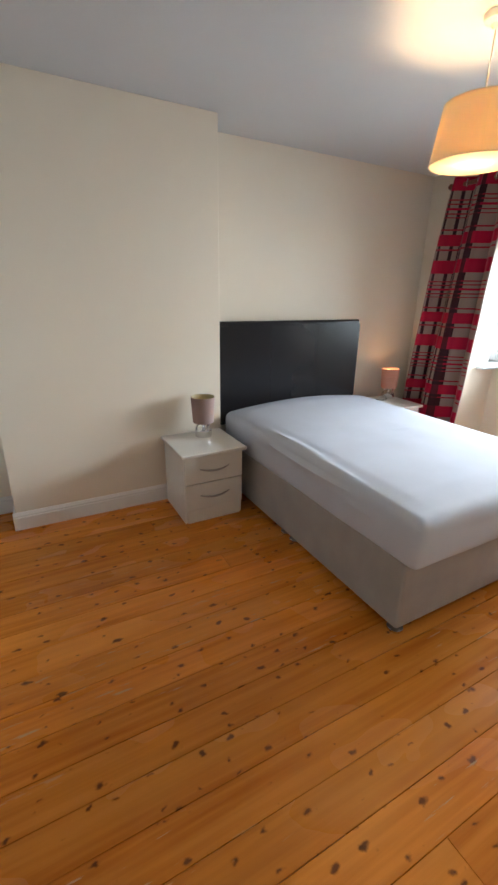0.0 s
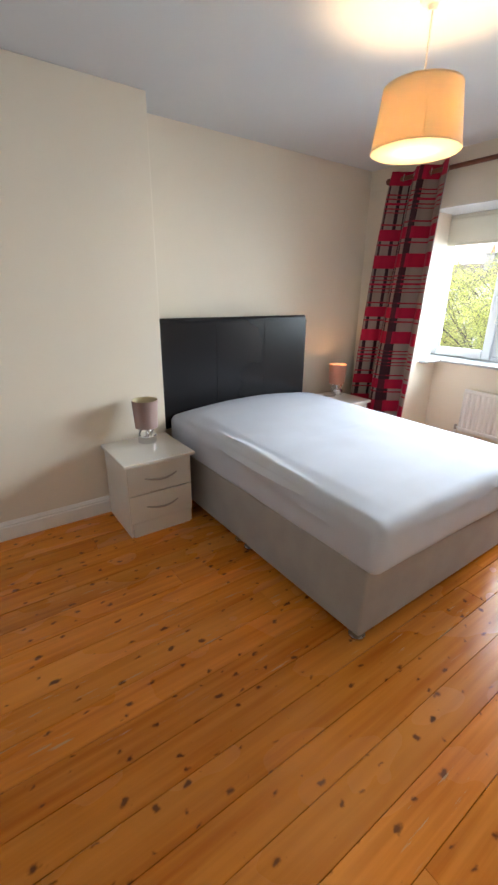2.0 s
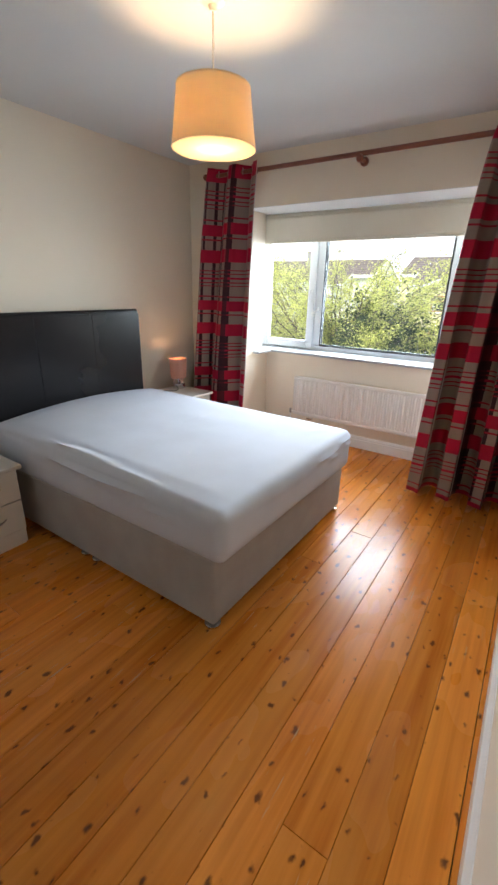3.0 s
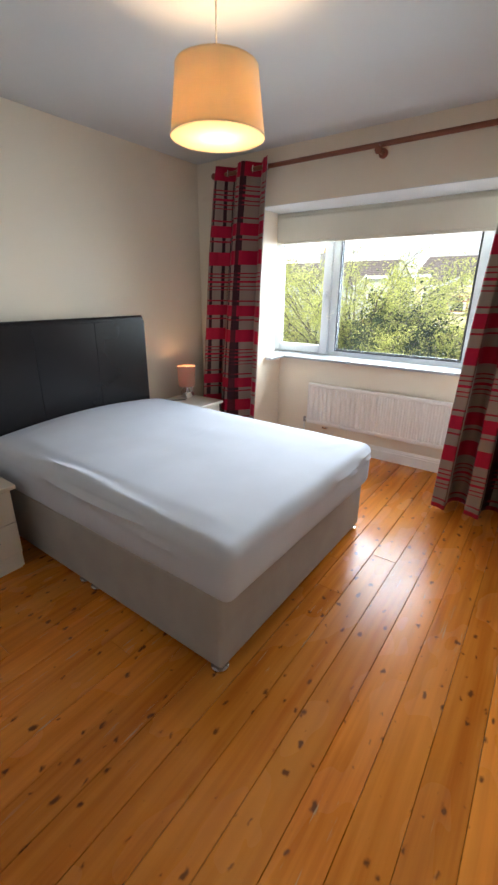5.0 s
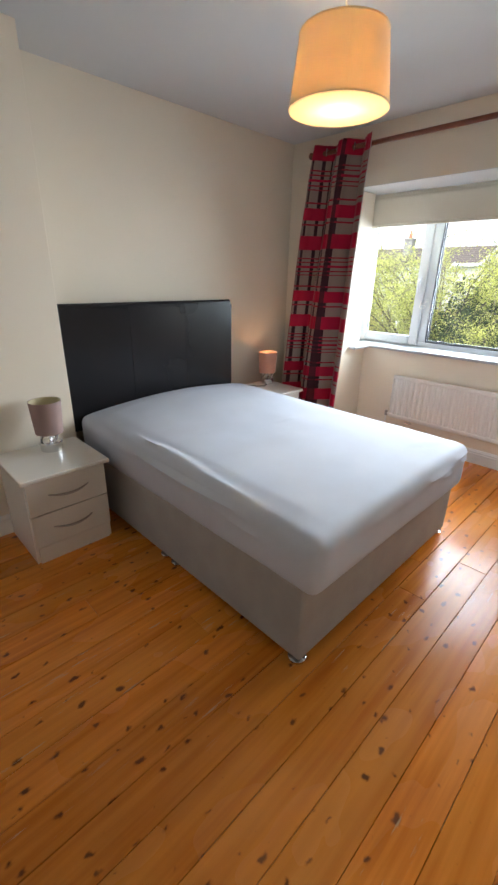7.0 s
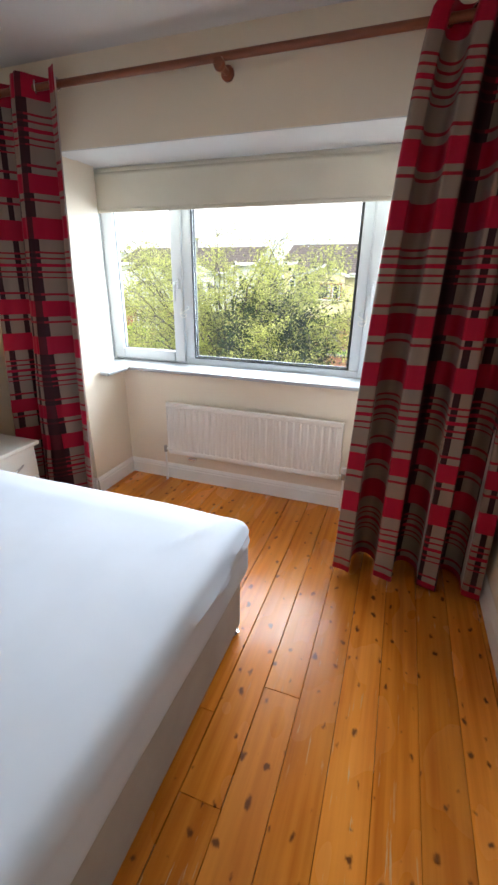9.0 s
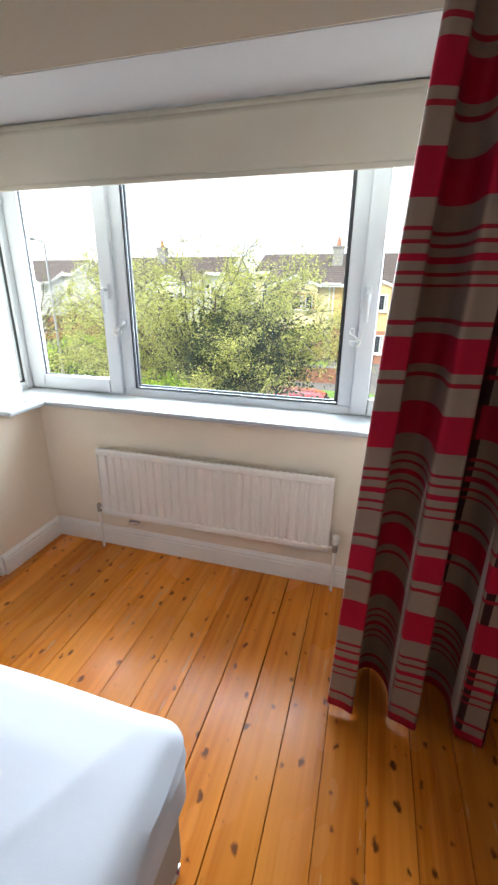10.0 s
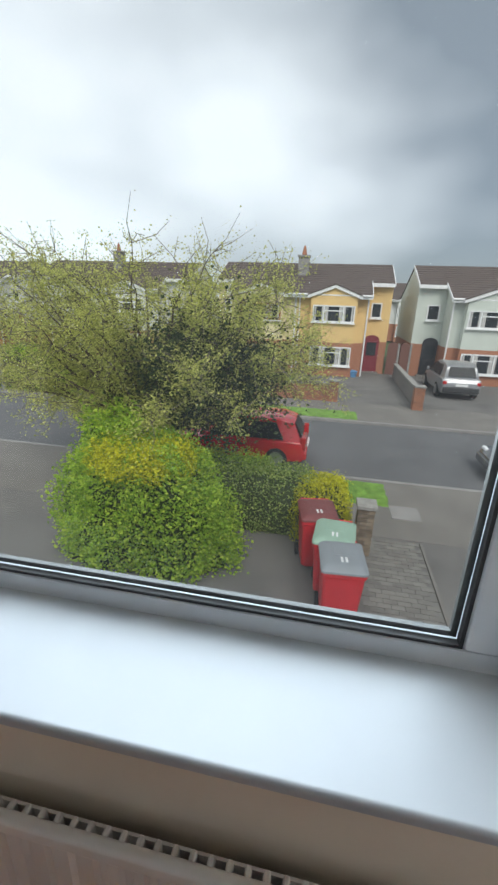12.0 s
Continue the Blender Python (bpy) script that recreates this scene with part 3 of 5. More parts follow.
MW, ML, MH = 1.398, 1.884, 0.232
bm = soft_box((MW, ML, MH), 0.050, 0.018, 0.024, 3.1, 0.004)
for v in bm.verts:
    p = v.co
    # the elastic hem is pulled in under the mattress, slack towards the window
    if p.z < 0.1:
        k = (0.1 - p.z) / 0.1
        p.z -= 0.022 * k * (0.5 + p.x / 1.4) - 0.008 * k * math.sin(p.x * 9) * math.sin(p.y * 8)
    # folds of slack sheet down the side towards the door
    if p.x < 0.2:
        for a, b, wide, deep in (((0.30, 0.183), (1.30, 0.202), 0.009, 0.024), ((0.45, 0.16), (1.05, 0.184), 0.007, 0.017), ((0.18, 0.13), (0.80, 0.155), 0.010, 0.011), ((1.0, 0.19), (1.6, 0.16), 0.012, 0.006)):
            p.x -= deep * along((p.y, p.z), a, b, wide) * max(0.0, 1 - p.x / 0.12)
        for a, b, wide, deep in (((0.055, 0.35), (0.075, 1.35), 0.010, 0.013), ((0.10, 0.62), (0.085, 1.2), 0.008, 0.010)):
            p.z += deep * along((p.x, p.y), a, b, wide) * (p.z > 0.17)
    # and round the foot
    if p.y < 0.1:
        for a, b, wide, deep in (((0.75, 0.16), (1.40, 0.195), 0.010, 0.017), ((0.25, 0.17), (0.85, 0.155), 0.014, 0.006), ((1.0, 0.13), (1.42, 0.16), 0.009, 0.012)):
            p.y -= deep * along((p.x, p.z), a, b, wide)
    # a slack ridge runs in from the window edge and the corner
    for a, b, wide, deep in (((1.385, 0.10), (1.395, 1.20), 0.010, 0.010), ((1.40, 0.06), (1.05, 0.22), 0.016, 0.005), ((0.78, 0.92), (0.98, 0.90), 0.010, 0.0035), ((0.10, 1.70), (0.75, 1.80), 0.020, 0.006)):
        if p.z > 0.17:
            p.z += deep * along((p.x, p.y), a, b, wide)
    # the head end is plumped up
    if p.z > 0.13:
        p.z += 0.050 * max(0.0, min(1.0, (p.y - 0.9) / 0.8)) * math.sin(math.pi * min(1.0, max(0.0, p.x / MW)))
    p += Vector((-0.014, -0.052, 0.377))
bmesh.ops.triangulate(bm, faces=bm.faces, quad_method="FIXED")
part("mattress", bm, M_SHEET, bed, "mattress in a white fitted cotton sheet", True)
HX0, HX1 = -0.045, W - 0.118
board = boxm((HX0, L + 0.012, 0.50), (HX1, L + 0.075, 1.270), 0.018, 4)
head = part("headboard", board, M_LEATHER, bed, "black faux leather headboard", True)
for f0, f1 in ((0.0, 1 / 3), (1 / 3, 2 / 3), (2 / 3, 1.0)):
    x0, x1 = HX0 + (HX1 - HX0) * f0, HX0 + (HX1 - HX0) * f1
    bm = boxm((x0 + 0.0004, L + 0.002, 0.504), (x1 - 0.0004, L + 0.02, 1.246), 0.002, 2)
    part("padded_panel", bm, M_LEATHER, head)
part("top_roll", tube([(HX0 + 0.002, L + 0.035, 1.258), (HX1 - 0.002, L + 0.035, 1.258)], 0.021, 14), M_LEATHER, head, smooth=True)
for x in (0.3, W - 0.3):
    part("strut", boxm((x - 0.03, L + 0.076, 0.0), (x + 0.03, L + 0.11, 0.6), 0.003), M_LEATHER, bed)


# ---- bedside chests and lamps ----
def bedside_chest(at, label, tall):
    c = thing("bedside_chest", at, label, "nightstand", "bedside chests")
    w, d = 0.418, 0.42
    bm = bmesh.new()
    add_box(bm, (0, 0.016, 0.0), (0.016, d, 0.497), 0.001)
    add_box(bm, (w - 0.016, 0.016, 0.0), (w, d, 0.497), 0.001)
    add_box(bm, (0.016, d - 0.01, 0.0), (w - 0.016, d, 0.497))
    add_box(bm, (0.016, 0.02, 0.08), (w - 0.016, d - 0.01, 0.096))
    part("carcass", bm, M_CHEST, c)
    part("plinth", boxm((0.0165, 0.004, 0.0), (w - 0.0165, 0.02, 0.098), 0.001), M_CHEST, c)
    part("top", boxm((-0.02, -0.028, 0.497), (w + 0.02, d + 0.003, 0.522), 0.006, 3), M_CHEST, c, "gloss cream top", True)
    for z0, z1 in ((0.102, 0.292), (0.298, 0.488)):
        dr = part("drawer", boxm((0.003, -0.002, z0), (w - 0.003, 0.016, z1), 0.0025, 2), M_CHEST, c, smooth=True)
        zc = (z0 + z1) / 2 + 0.012
        pts, rad = [], []
        for k in range(17):
            f = k / 16 * 2 - 1
            pts.append((w / 2 + 0.105 * f, -0.004 - 0.026 * (1 - f * f), zc - 0.004 - 0.012 * (1 - f * f)))
            rad.append(0.0036 + 0.0040 * (1 - f * f))
        part("handle", tube(pts, rad, 10), M_NICKEL, dr, "bowed nickel bar handle", True)
    c.scale = (1, 1, tall)
    return c


bedside_chest((0.760, 2.258, 0), "gloss cream two drawer bedside chest with bowed metal handles", 0.966)
bedside_chest((2.717, 2.468, 0), "gloss cream bedside chest between the bed and the curtain", 1.015)


def table_lamp(at, lit):
    c = thing("table_lamp", at, "small bedside lamp, chrome swirl base and %s pink shade" % ("a glowing" if lit else "an unlit"), "lamp", "bedside lamps")
    bm = lathe([(0.0, 0.0), (0.056, 0.0), (0.060, 0.004), (0.060, 0.048), (0.056, 0.053), (0.02, 0.055), (0.0, 0.055)], 36)
    part("base", bm, M_CHROME, c, "chrome drum base", True)
    for a0 in (0.4, 2.5, 4.6):
        pts = []
        for k in range(15):
            f = k / 14
            a = a0 + 2.3 * f
            pts.append(((0.052 - 0.012 * math.sin(math.pi * f)) * math.cos(a), (0.052 - 0.012 * math.sin(math.pi * f)) * math.sin(a), 0.048 + 0.066 * math.sin(math.pi * f * 0.78)))
        part("swirl", tube(pts, [0.0045 + 0.006 * math.sin(math.pi * k / 14) for k in range(15)], 10), M_CHROME, c, "polished chrome loop", True)
    part("stem", lathe([(0.0, 0.05), (0.009, 0.05), (0.009, 0.16), (0.0, 0.16)], 16), M_CHROME, c, smooth=True)
    r0, r1, z0, z1 = 0.073, 0.084, 0.105, 0.288
    sh = part("shade", lathe([(r0, z0), (r1, z1), (r1 - 0.0022, z1), (r0 - 0.0022, z0), (r0, z0)], 48), M_PINK_LIT if lit else M_PINK, c, smooth=True)
    part("lining", lathe([(r0 - 0.0028, z0 + 0.001), (r1 - 0.0028, z1 - 0.001), (r1 - 0.0034, z1 - 0.001), (r0 - 0.0034, z0 + 0.001), (r0 - 0.0028, z0 + 0.001)], 48), M_PINK_LIT if lit else M_PINK_IN, sh, smooth=True)
    part("spider", tube([(-r1 + 0.004, 0, 0.16), (0, 0, 0.155), (r1 - 0.008, 0, 0.16)], 0.0016, 6), M_CHROME, sh)
    part("bulb", lathe([(0.0, 0.158), (0.012, 0.16), (0.02, 0.185), (0.016, 0.21), (0.0, 0.22)], 20), M_BULB if lit else M_FLEX, c, smooth=True)
    return c


table_lamp((1.018, 2.560, 0.5043), False)
table_lamp((3.048, 2.785, 0.5299), True)
# the lit lamp's flex lies on the chest
whole("lamp_flex", tube([(3.0, 2.745, 0.5329), (2.95, 2.72, 0.5329), (2.90, 2.75, 0.5329), (2.86, 2.80, 0.5329), (2.84, 2.885, 0.5329)], 0.003, 8), M_GASKET, "thin dark lamp flex on the bedside chest", "cable", smooth=True)

# ---- pendant ----
pend = thing("pendant_light", (1.772, 1.299, CEIL), "lit pendant lamp with a cream cloth drum shade", "ceiling light")
part("ceiling_rose", lathe([(0.0, -0.001), (0.05, -0.001), (0.05, -0.012), (0.045, -0.024), (0.02, -0.034), (0.012, -0.05), (0.0, -0.05)], 32), M_FLEX, pend, "white plastic ceiling rose", True)
part("flex", tube([(0, 0, -0.04), (0.001, 0.001, -0.16), (0, 0, -0.30)], 0.0035, 8), M_FLEX, pend)
part("lamp_holder", lathe([(0.0, -0.29), (0.014, -0.29), (0.019, -0.31), (0.019, -0.35), (0.0, -0.35)], 20), M_FLEX, pend, smooth=True)
SR0, SR1, SZ0, SZ1 = 0.176, 0.149, -0.500, -0.284
sh = part("shade", lathe([(SR0, SZ0), (SR1, SZ1), (SR1 - 0.0015, SZ1), (SR0 - 0.0015, SZ0), (SR0, SZ0)], 64), M_DRUM, pend, "cream cloth drum shade", True)
for z, r in ((SZ0 + 0.003, SR0), (SZ1 - 0.003, SR1)):
    part("rim", tube([(r * math.cos(2 * math.pi * k / 48), r * math.sin(2 * math.pi * k / 48), z) for k in range(49)], 0.0028, 6), M_DRUM, sh, smooth=True)
for a in (0.3, 2.2, 3.9, 5.3):
    part("seam", tube([((SR0 + 0.0006) * math.cos(a), (SR0 + 0.0006) * math.sin(a), SZ0), ((SR1 + 0.0006) * math.cos(a), (SR1 + 0.0006) * math.sin(a), SZ1)], 0.0012, 6), M_DRUM, sh)
for k in range(3):
    a = 2 * math.pi * k / 3 + 0.3
    part("spoke", tube([(0.018 * math.cos(a), 0.018 * math.sin(a), -0.31), (SR1 * math.cos(a), SR1 * math.sin(a), SZ1 - 0.004)], 0.002, 6), M_FLEX, sh)
part("bulb", lathe([(0.0, -0.352), (0.014, -0.352), (0.012, -0.356)], 20), M_FLEX, pend, smooth=True)

# ---- curtain pole and curtains ----
pole = thing("curtain_pole", (3.43, 1.300, 2.365), "reddish stained wooden curtain pole on brackets", "curtain pole")
part("rod", tube([(0, -1.40, 0), (0, 1.40, 0)], 0.0165, 20), M_ROD, pole, smooth=True)
for s in (-1, 1):
    bm = lathe([(0.0, 0.0), (0.017, 0.0), (0.013, 0.008), (0.024, 0.022), (0.026, 0.034), (0.018, 0.048), (0.0, 0.052)], 24)
    bm.transform(pose(0, s * 1.40, 0, -90 * s, 0, 0))
    part("finial", bm, M_ROD, pole, "turned wooden end knob", True)
for y in (-1.36, 0.0, 1.36):
    bm = lathe([(0.0, 0.0), (0.03, 0.0), (0.03, 0.012), (0.014, 0.02), (0.013, 0.07), (0.022, 0.085), (0.026, 0.10), (0.022, 0.115), (0.0, 0.122)], 24)
    bm.transform(pose(0.07, y, -0.036, 0, -90, 0))
    part("bracket", bm, M_ROD, pole, "turned wooden bracket", True)


def curtain(name_at, top, bottom, waves, depth, lead, lean, bow, label):
    """A floor-length eyelet curtain. top, bottom: y at u = 0 and u = 1; waves: folds across it; depth: fold depth at top and hem."""
    c = thing("curtain", name_at, label, "curtain", "curtains at the window")
    bm = bmesh.new()
    uvl = bm.loops.layers.uv.new("UVMap")
    nu, nv, z1, z0 = 150, 70, 2.415, 0.018
    rows = []
    for j in range(nv + 1):
        f = j / nv
        z = z1 + (z0 - z1) * f
        row = []
        for i in range(nu + 1):
            u = i / nu
            g = f ** bow
            y = (top[0] + (top[1] - top[0]) * u) * (1 - g) + (bottom[0] + (bottom[1] - bottom[0]) * u) * g
            ph = 2 * math.pi * waves * u + lead + 0.5 * math.sin(2.1 * f + 3 * u)
            a = depth[0] * (1 - f) + depth[1] * f
            sharp = math.copysign(abs(math.sin(ph)) ** 0.7, math.sin(ph)) + 0.22 * math.sin(2 * ph + 0.8 + f) + 0.10 * noise.noise(Vector((u * 9, f * 3, lead)))
            x = name_at[0] - 0.012 - lean * f - a * sharp + 0.006 * noise.noise(Vector((u * 20, f * 9, 2 + lead)))
            y += 0.35 * a * math.cos(ph) * 0.22 * math.copysign(1, bottom[1] - bottom[0])
            y += 0.016 * math.sin(2 * ph) * (0.5 + 0.8 * f)
            hem = 0.010 * math.sin(ph + 0.6) * (f > 0.97)
            row.append(bm.verts.new((x - name_at[0], y - name_at[1], z + hem - name_at[2])))
        rows.append(row)
    for j in range(nv):
        for i in range(nu):
            fc = bm.faces.new((rows[j][i], rows[j][i + 1], rows[j + 1][i + 1], rows[j + 1][i]))
            for lp, (ii, jj) in zip(fc.loops, ((i, j), (i + 1, j), (i + 1, j + 1), (i, j + 1))):
                lp[uvl].uv = (ii / nu, z1 + (z0 - z1) * jj / nv)
    rows_at = [[v.co.copy() for v in row] for row in rows]
    body = part("cloth", bm, M_CURTAIN, c, smooth=True)
    so = body.modifiers.new("thick", "SOLIDIFY")
    so.thickness = 0.003
    # pale lining on the window side, turned round the leading edge
    back = bmesh.new()
    cols = []
    for i in range(nu + 1):
        turn = max(0.0, 1 - i / 9)
        cols.append([back.verts.new(rows_at[j][i] + Vector((0.010 + 0.004 * turn, 0.0, 0.03 * (j == nv)))) for j in range(1, nv + 1)])
    for a, b in zip(cols, cols[1:]):
        for j in range(nv - 1):
            back.faces.new((a[j], a[j + 1], b[j + 1], b[j]))
    lining = part("lining", back, M_LINING, c, "pale cotton lining", True)
    lining.modifiers.new("thick", "SOLIDIFY").thickness = 0.0015
    # chrome eyelets where the cloth crosses the pole
    count = int(waves * 2)
    for k in range(count):
        u = (k + 0.5) / count
        y = top[0] + (top[1] - top[0]) * u
        ring = tube([(0.026 * math.cos(2 * math.pi * q / 24), 0, 0.026 * math.sin(2 * math.pi * q / 24)) for q in range(25)], 0.005, 8)
        ring.transform(pose(0, y - name_at[1], 2.365 - name_at[2], 0, 0, 35 if k % 2 else -35))
        part("eyelet", ring, M_CHROME, c, "chrome eyelet ring", True)
    return c


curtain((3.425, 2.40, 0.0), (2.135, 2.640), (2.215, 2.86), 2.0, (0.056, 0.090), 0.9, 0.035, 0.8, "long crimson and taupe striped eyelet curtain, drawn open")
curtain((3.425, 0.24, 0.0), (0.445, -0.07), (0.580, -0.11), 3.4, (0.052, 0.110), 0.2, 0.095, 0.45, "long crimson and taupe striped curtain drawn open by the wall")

# ---- radiator ----
rad = thing("radiator", (3.913, 1.317, 0.232), "white fluted steel panel radiator under the window", "radiator")
HW, HH = 0.638, 0.403
bm = bmesh.new()
flutes, prof = 26, []
x_face, x_back = -0.044, -0.036
pitch = 2 * (HW - 0.02) / flutes
prof.append((x_back, -HW))
prof.append((x_back, -HW + 0.02))
for k in range(flutes):
    y = -HW + 0.02 + k * pitch
    prof += [(x_back, y + pitch * 0.14), (x_face, y + pitch * 0.30), (x_face, y + pitch * 0.70), (x_back, y + pitch * 0.86)]
prof += [(x_back, HW - 0.02), (x_back, HW), (x_back + 0.012, HW), (x_back + 0.012, -HW)]
body = extrude_profile(prof, 0.035, HH - 0.035, "z")
part("panel", body, M_RAD, rad)
for z0, z1 in ((0.0, 0.037), (HH - 0.037, HH)):
    part("header", boxm((-0.046, -HW, z0), (-0.022, HW, z1), 0.009, 3), M_RAD, rad, smooth=True)
for s in (-1, 1):
    part("side_cover", boxm((-0.044, s * HW - 0.004, 0.01), (-0.004, s * HW + 0.004, HH - 0.004), 0.003), M_RAD, rad)
bm = bmesh.new()
n_holes = 40
for k in range(n_holes + 1):
    y = -HW + 2 * HW * k / n_holes
    add_box(bm, (-0.030, y - 0.006, HH - 0.05), (-0.006, y + 0.006, HH - 0.004), 0.003, 1)
add_box(bm, (-0.009, -HW, 0.02), (-0.004, HW, HH - 0.012))
part("top_grille", bm, M_RAD, rad, "slotted steel top grille")
for s, knob in ((-1, True), (1, False)):
    y = s * (HW + 0.035)
    bm = tube([(-0.026, s * HW, 0.03), (-0.026, y, 0.03)], 0.009, 12)
    tube([(-0.026, y, 0.05), (-0.026, y, -0.232)], 0.0075, 12, bm)
    v = part("pipe", bm, M_RAD, rad, "painted copper tail pipe", True)
    part("valve_body", lathe([(0, 0.005), (0.013, 0.005), (0.014, 0.02), (0.014, 0.045), (0.009, 0.055), (0, 0.055)], 18, (-0.026, y)), M_NICKEL, v, smooth=True)
    if knob:
        part("valve_knob", lathe([(0, 0.052), (0.018, 0.052), (0.020, 0.058), (0.018, 0.092), (0.012, 0.097), (0, 0.097)], 20, (-0.026, y)), M_FLEX, v, "white valve knob", True)
part("drain_plug", boxm((-0.06, HW - 0.23, -0.025), (-0.03, HW - 0.17, -0.01), 0.004), M_CHROME, rad)


# ---- doors by the entrance ----
def panel_door(name, at, length, height, thick, label, handle_side=None):
    """A leaf that runs along -x from its free edge at the origin, with recessed panels on both faces."""
    d = thing(name, at, label, "door", kind="structure")
    st = 0.11
    bm = bmesh.new()
    add_box(bm, (-st, 0, 0.008), (0, thick, height), 0.002)
    add_box(bm, (-length, 0, 0.008), (-length + st, thick, height), 0.002)
    mid = -length / 2
    add_box(bm, (mid - 0.05, 0.001, 0.22), (mid + 0.05, thick - 0.001, height - 0.12), 0.002)
    for z0, z1 in ((0.008, 0.22), (0.86, 1.0), (height - 0.12, height)):
        add_box(bm, (-length + st, 0.001, z0), (-st, thick - 0.001, z1), 0.002)
    leaf = part("door_leaf", bm, M_DOOR, d)
    for x0, x1 in ((-length + st, mid - 0.05), (mid + 0.05, -st)):
        for z0, z1 in ((0.22, 0.86), (1.0, height - 0.12)):
            bm = boxm((x0, 0.012, z0), (x1, thick - 0.012, z1))
            add_box(bm, (x0 + 0.05, 0.006, z0 + 0.05), (x1 - 0.05, thick - 0.006, z1 - 0.05), 0.006)
            part("panel", bm, M_DOOR, leaf)
    return d


door = panel_door("door_entrance", (-0.462, 1.818, 0), 0.76, 2.0, 0.042, "white painted panel door standing open")
part("lock_plate", boxm((-0.001, 0.012, 0.80), (0.0015, 0.030, 0.96), 0.0005), M_NICKEL, door, "steel lock face plate")
part("latch", boxm((0, 0.015, 0.895), (0.011, 0.027, 0.92), 0.003), M_BRASS, door)
bm = boxm((-0.085, -0.006, 0.80), (-0.045, 0.0, 0.99), 0.003)
tube([(-0.065, -0.004, 0.93), (-0.065, -0.045, 0.93), (-0.075, -0.052, 0.93), (-0.17, -0.052, 0.925)], 0.008, 10, bm)
part("door_handle", bm, M_BRASS, door, "aged brass lever handle on a plate", True)
near_door = panel_door("door_landing", (-0.350, 0.918, 0), 0.76, 2.0, 0.042, "white painted door leaf standing open beside the way in")

closet = thing("wardrobe", (-0.555, 2.05, 0), "white painted built-in wardrobe in the alcove", "wardrobe")
part("carcass", boxm((-0.62, 0, 0), (-0.022, 0.925, 2.3), 0.002), M_DOOR, closet)
for y0, y1, ky in ((0.0, 0.46, 0.40), (0.464, 0.925, 0.575)):
    bm = boxm((-0.02, y0 + 0.002, 0.06), (0, y1 - 0.002, 2.28), 0.003)
    add_box(bm, (0, y0 + 0.08, 0.2), (0.004, y1 - 0.08, 1.0), 0.003)
    add_box(bm, (0, y0 + 0.08, 1.15), (0.004, y1 - 0.08, 2.15), 0.003)
    dd = part("door", bm, M_DOOR, closet)
    kn = lathe([(0, 0), (0.012, 0), (0.008, 0.01), (0.008, 0.02), (0.019, 0.03), (0.019, 0.042), (0.0, 0.05)], 20)
    kn.transform(pose(0.0, ky, 0.86, 0, 90, 0))
    part("knob", kn, M_FLEX, dd, "white ceramic knob", True)
part("plinth", boxm((-0.03, 0, 0), (-0.01, 0.925, 0.06)), M_DOOR, closet)

# painted-over vent high on the window wall
vent = thing("wall_vent", (EAST, 2.83, 2.27), "painted-over air vent plate high on the wall", "vent")
part("plate", boxm((-0.012, -0.11, -0.055), (0, 0.11, 0.055), 0.004), M_WALL, vent)
for k in range(5):
    part("slat", boxm((-0.016, -0.09, -0.042 + 0.018 * k), (-0.011, 0.09, -0.034 + 0.018 * k), 0.001), M_WALL, vent)


# ---- outdoors: street, verges ----
ROAD, PATH_Z, LAND = -2.79, -2.70, -2.83
M_LAND = material("rough_grass_land", (0.07, 0.10, 0.03), 0.95, var=0.2, scale=0.2)
M_ROAD = material("road_tarmac", (0.115, 0.115, 0.12), 0.85, var=0.10, scale=0.7, bump=0.3, bump_scale=40)
M_DRIVE = material("worn_drive_tarmac", (0.150, 0.142, 0.135), 0.9, var=0.14, scale=0.9, bump=0.3, bump_scale=50)
M_CONC = material("weathered_concrete", (0.175, 0.162, 0.148), 0.9, var=0.10, scale=1.1, bump=0.25, bump_scale=40)
M_KERB = material("concrete_kerb", (0.26, 0.25, 0.24), 0.85, var=0.10, scale=3)
M_GRASS = material("mown_verge_grass", (0.17, 0.32, 0.045), 0.95, var=0.22, scale=5, bump=0.8, bump_scale=120)
M_BRICK = material("red_clay_brick", (0.36, 0.155, 0.088), 0.9, var=0.14, scale=14, island=True)
M_SETTS = material("grey_block_paving", (0.185, 0.175, 0.16), 0.9, var=0.12, scale=6, island=True)
M_STONE = material("grey_stone_cap", (0.30, 0.29, 0.27), 0.9, var=0.15, scale=8, bump=0.4, bump_scale=40)
M_RUBBLE = material("brown_rubble_stone", (0.24, 0.19, 0.14), 0.9, var=0.2, scale=9, island=True)
M_ROOF = material("brown_concrete_roof_tile", (0.105, 0.078, 0.068), 0.8, var=0.14, scale=5, bump=0.3, bump_scale=20)
M_YELLOW = material("ochre_render", (0.74, 0.51, 0.22), 0.9, var=0.05, scale=2.0, bump=0.3, bump_scale=60)
M_PALE = material("pale_yellow_render", (0.70, 0.60, 0.36), 0.9, var=0.05, scale=2.0, bump=0.3, bump_scale=60)
M_MINT = material("pale_grey_green_render", (0.56, 0.60, 0.54), 0.9, var=0.05, scale=2.0, bump=0.3, bump_scale=60)
M_WHITE_R = material("white_render", (0.68, 0.68, 0.66), 0.9, var=0.05, scale=2.0, bump=0.3, bump_scale=60)
M_FASCIA = material("white_fascia_board", (0.76, 0.76, 0.76), 0.5, var=0.04, scale=4)
M_BROWNF = material("brown_window_frame", (0.33, 0.12, 0.04), 0.5, var=0.08, scale=4)
M_DARKG = material("dark_house_window_glass", (0.03, 0.035, 0.04), 0.12, var=0.1, scale=1.5, spec=0.12)
